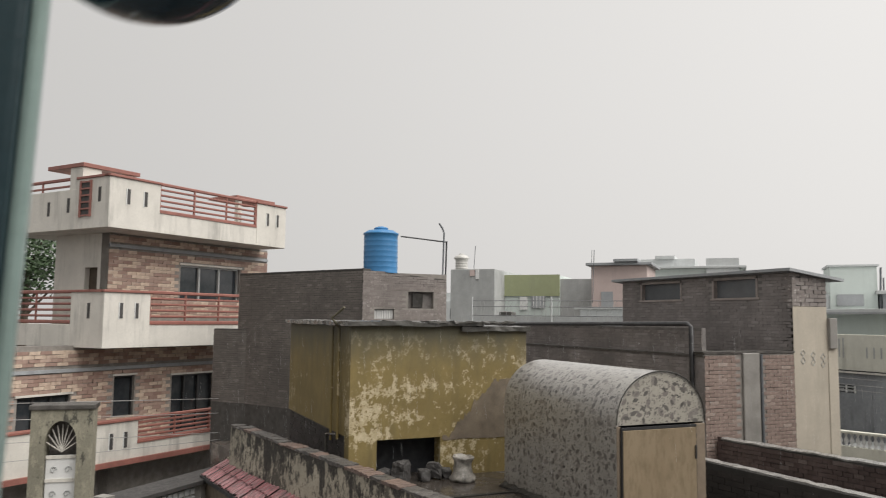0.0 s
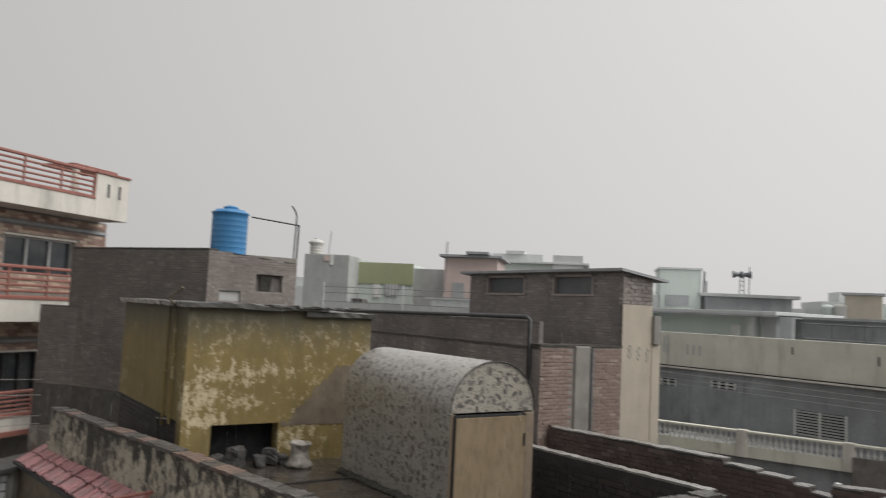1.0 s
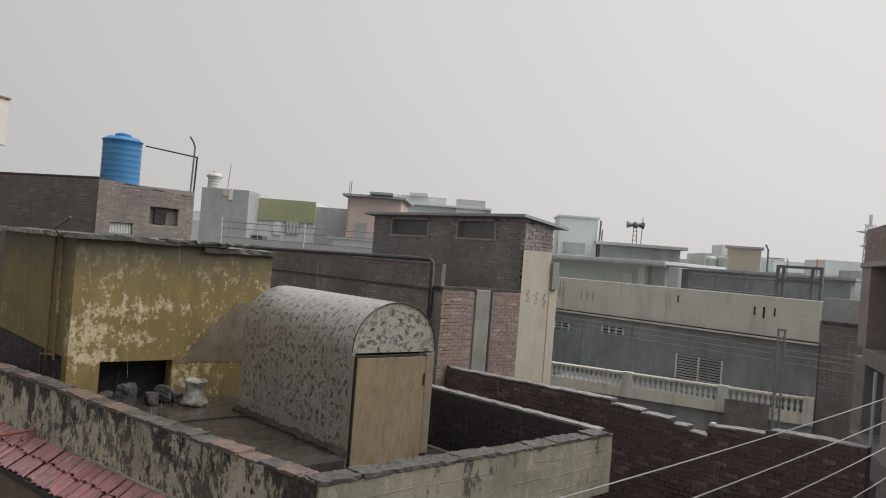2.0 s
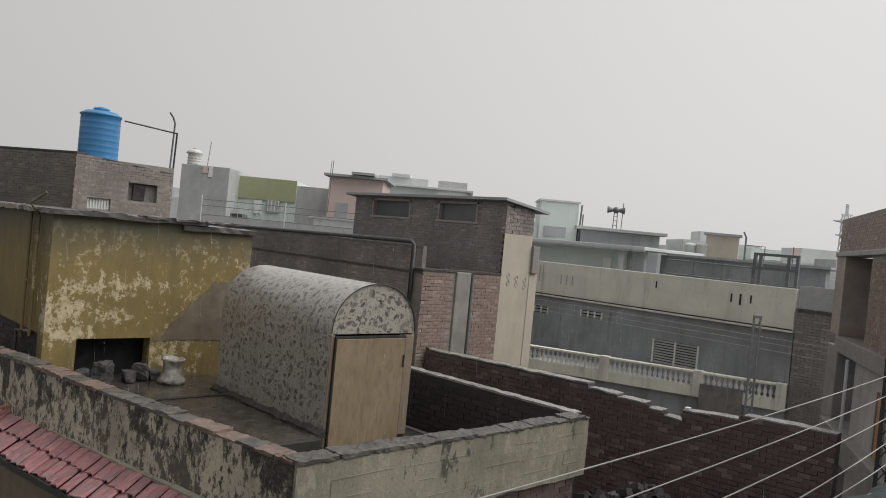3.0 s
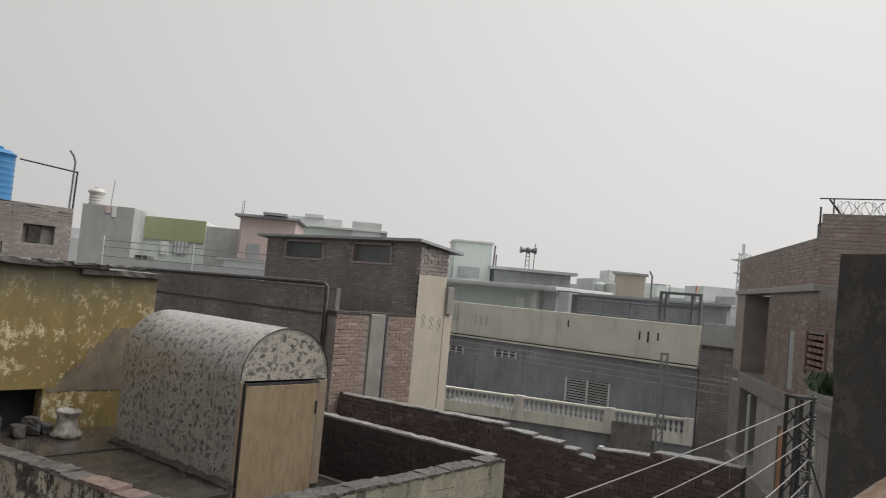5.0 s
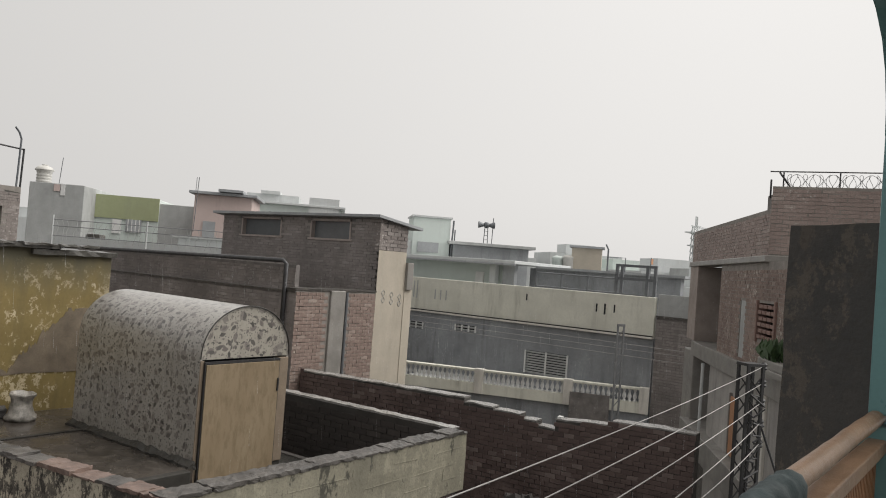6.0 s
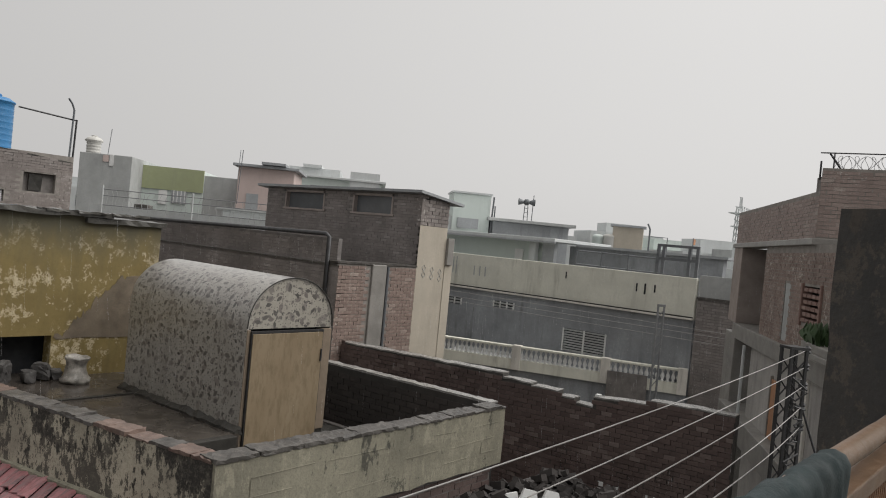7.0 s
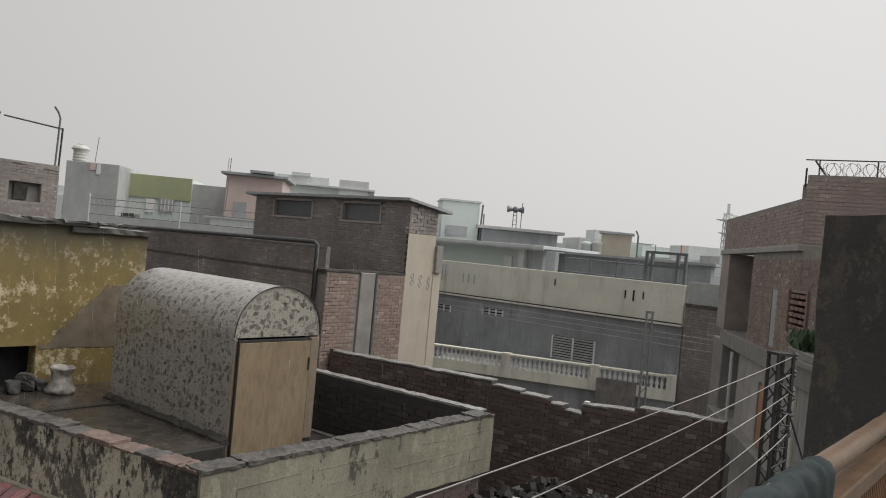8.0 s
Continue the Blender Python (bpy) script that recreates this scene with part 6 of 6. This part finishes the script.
def tile_row(z0, y0, z1, y1, n):
    w = RL / n
    bm = bmesh.new()
    prof = []
    for i in range(9):
        t = i / 8
        prof.append((t * w, 0.034 * (1 - t) ** 0.9 if t > 0.1 else 0.034 * t / 0.1))
    front, rear = [], []
    prof = [(w - x, h) for x, h in reversed(prof)]
    for x, h in prof:
        front.append(bm.verts.new((x, y0, z0 + h + 0.01)))
        rear.append(bm.verts.new((x - 0.1, y1, z1 + h * 0.8)))
    for i in range(8):
        bm.faces.new((front[i], front[i + 1], rear[i + 1], rear[i]))
    low = [bm.verts.new((v.co.x, v.co.y, v.co.z - 0.012)) for v in front]
    for i in range(8):
        bm.faces.new((low[i], low[i + 1], front[i + 1], front[i]))
    me = bpy.data.meshes.new("tile")
    bm.to_mesh(me)
    bm.free()
    me.materials.append(m_redroof)
    rng = random.Random(n)
    for i in range(n):
        ob = new("tile", me)
        ob.parent = roof_r
        ob.matrix_basis = pose(i * w + rng.uniform(-0.012, 0.012), rng.uniform(-0.025, 0.025), rng.uniform(-0.006, 0.012), rng.uniform(-0.8, 0.8), rng.uniform(-0.8, 0.8), rng.uniform(-1.2, 1.2))


tile_row(-0.245, -0.31, -0.12, -0.02, 60)
tile_row(-0.375, -0.57, -0.25, -0.28, 60)
bm = bmesh.new()
box(bm, 0, RL, -0.07, 0.03, -0.13, -0.05)
for v in bm.verts:
    if v.co.z > -0.1 and v.co.y < 0:
        v.co.z -= 0.05
cut(bm, 0.18)
rough_up(bm, 0.012, 5, 3)
part("fillet", bm, m_parapet2, roof_r, "sloping cement fillet along the wall")
bbox("fascia", m_darkmetal, roof_r, 0, RL, -0.585, -0.535, -0.45, -0.38)
bbox("ceiling_board", m_bare, roof_r, 0, RL, -0.535, -0.02, -0.44, -0.4)
bm = bmesh.new()
tube(bm, [(4.2, -0.5, -0.2), (4.75, -0.1, -0.02), (4.85, -0.3, -0.12)], 0.02)
part("red_rail", bm, m_redpaint, roof_r)
bbox("wall", m_bare, roof_r, 0, RL, -0.5, -0.42, GROUND, -0.44)

# ---- arched niche and low sheds in the yard ----
niche = thing("yard_gate", "mouldy cement gateway with an arched sunburst grille and white gate", "gate", pose(-0.88, 10.95, 0.0, 0, 0, -8) @ Matrix.Diagonal((0.84, 1, 1, 1)))
bm = bmesh.new()
box(bm, 0.0, 0.2, 0, 0.32, -2.5, 1.0)
box(bm, 0.64, 0.86, 0, 0.32, -2.5, 1.0)
arch = [(0.0, 1.0), (0.2, 1.0)] + [(0.42 - 0.22 * math.cos(math.pi * i / 14), 1.0 + 0.3 * math.sin(math.pi * i / 14)) for i in range(1, 14)] + [(0.64, 1.0), (0.86, 1.0)]
quads = [[bm.verts.new((x, y, z)) for y, z in ((0, z0), (0, 1.45), (0.32, 1.45), (0.32, z0))] for x, z0 in arch]
for p, q in zip(quads, quads[1:]):
    for k in range(4):
        bm.faces.new((p[k], q[k], q[(k + 1) % 4], p[(k + 1) % 4]))
bm.faces.new(quads[0]), bm.faces.new(quads[-1])
bmesh.ops.remove_doubles(bm, verts=bm.verts, dist=0.002)
part("body", bm, m_parapet2, niche)
bbox("cap", m_cap, niche, -0.03, 0.89, -0.03, 0.34, 1.44, 1.5, bevel=0.012)
leaf = bbox("gate_leaf", m_plainwhite, niche, 0.21, 0.63, 0.1, 0.13, -2.4, 0.86, bevel=0.006, label="white painted sheet-metal gate")
for z in (0.84, 0.55, 0.2):
    bbox("gate_rail", m_white, leaf, 0.21, 0.63, 0.085, 0.1, z - 0.02, z + 0.02)
for x in (0.32, 0.52):
    for z in (0.68, 0.38):
        bm = bmesh.new()
        tube(bm, [(x + 0.05 * math.cos(a * 0.5) * (1 - a / 16), 0.09, z + 0.05 * math.sin(a * 0.5) * (1 - a / 16)) for a in range(14)], 0.008, seg=5)
        part("scroll", bm, m_grey, leaf)
for i in range(9):
    a = math.pi * (i + 0.5) / 9
    brod("ray", m_white, niche, (0.42, 0.1, 0.9), (0.42 + 0.22 * math.cos(a), 0.1, 0.98 + 0.27 * math.sin(a)), 0.008, seg=5)
bbox("recess", m_mortar_dark, niche, 0.18, 0.66, 0.33, 0.36, -2.5, 1.3)
shed = thing("yard_shed", "low cement shed with a screen-block wall", "shed", run_frame(0.1, 13.8, 2.0, 15.6)[0])
bbox("wall", m_concrete, shed, 0, 3.4, 0.0, 0.2, GROUND, -1.14)
bbox("roof_slab", m_stone, shed, -0.1, 3.6, -0.1, 0.6, -0.5, -0.42, bevel=0.01)
bbox("wall", m_concrete, shed, 2.2, 3.4, -0.02, 0.2, -1.2, -0.5)
for i in range(14):
    for j in range(4):
        bbox("screen_block", m_palegrey, shed, 0.05 + i * 0.15, 0.16 + i * 0.15, 0.04, 0.14, -1.12 + j * 0.15, -1.01 + j * 0.15)
bbox("post", m_concrete, shed, -0.12, 0.08, -0.05, 0.2, GROUND, -0.28)
bbox("beam", m_concrete, shed, -0.2, 3.4, -0.3, -0.1, -1.15, -1.0)

# rubble and whitewashed slabs at the foot of the lane wall
for k, (x, y, s) in enumerate(((7.72, 5.12, 0.13), (7.86, 4.95, 0.15), (8.05, 4.75, 0.15))):
    bm = bmesh.new()
    ring = [(-s, 0), (s * 0.9, 0.02), (s * 0.7, s * 1.3), (-s * 0.3, s * (1.5 if k else 1.1))]
    fa = [bm.verts.new((a, 0, b)) for a, b in ring]
    fb = [bm.verts.new((a, 0.06, b)) for a, b in ring]
    bm.faces.new(fa), bm.faces.new(fb)
    for i in range(4):
        bm.faces.new((fa[i], fa[(i + 1) % 4], fb[(i + 1) % 4], fb[i]))
    tagged(part("marble_slab", bm, m_plainwhite, at=pose(x, y, -0.46, -12, 0, -40)), "broken white marble slab leaning on the rubble", "stone slab", "broken slabs")
rub = bmesh.new()
rng = random.Random(4)
for i in range(260):
    m = pose(6.6 + rng.uniform(0, 2.8), 4.5 + rng.uniform(0, 1.15), -0.48 + rng.uniform(-0.1, 0.08), rng.uniform(0, 40), rng.uniform(0, 40), rng.uniform(0, 180))
    bmesh.ops.create_cube(rub, size=1, matrix=m @ Matrix.Diagonal((rng.uniform(0.08, 0.24), rng.uniform(0.08, 0.13), rng.uniform(0.05, 0.1), 1)))
tagged(part("rubble", rub, m_brick_black), "heap of broken bricks and rubble", "rubble", kind="stuff")
tagged(bbox("rubble_bank", m_stone, None, 6.6, 9.4, 4.5, 5.7, GROUND, -0.5), "earth bank under the rubble", "ground", kind="structure")

# worn white lettering low on the lane wall, no longer legible
for i, (x, w, h) in enumerate(((5.6, 0.09, 0.07), (5.78, 0.03, 0.05), (5.9, 0.04, 0.05), (6.22, 0.04, 0.06), (6.38, 0.035, 0.05), (6.5, 0.035, 0.05), (6.62, 0.015, 0.03))):
    bbox("paint_bar", m_plainwhite, lane_wall, x, x + w, -0.022, -0.014, -0.99, -0.99 + h)

# ---- rain ----
def rain(count, seed):
    """Light rain over the yards: hair-fine slivers of falling water."""
    rng = np.random.default_rng(seed)
    head = np.column_stack((rng.uniform(2, 22, count), rng.uniform(3, 25, count), rng.uniform(-1.8, 2.6, count)))
    head = head[head[:, 0] + head[:, 1] > 12.5]
    count = len(head)
    length = rng.uniform(0.15, 0.35, count)
    lean = np.column_stack((rng.normal(0.05, 0.015, count), rng.normal(-0.03, 0.015, count), -np.ones(count)))
    tail = head + lean * length[:, None]
    turn = rng.uniform(0, math.pi, count)
    half = np.column_stack((np.cos(turn), np.sin(turn), np.zeros(count))) * 0.0005
    verts = np.stack((head - half * 0.4, head + half * 0.4, tail + half, tail - half), axis=1).reshape(-1, 3)
    me = bpy.data.meshes.new("rain")
    me.from_pydata(verts.tolist(), [], np.arange(count * 4).reshape(-1, 4).tolist())
    me.materials.append(m_rain)
    tagged(new("rain", me), "fine pale rain falling over the roofs", "rain", kind="stuff")


m_rain = plain("rain_water", (0.85, 0.86, 0.87), 0.03, 0.5, bump=0)
rain(4500, 5)
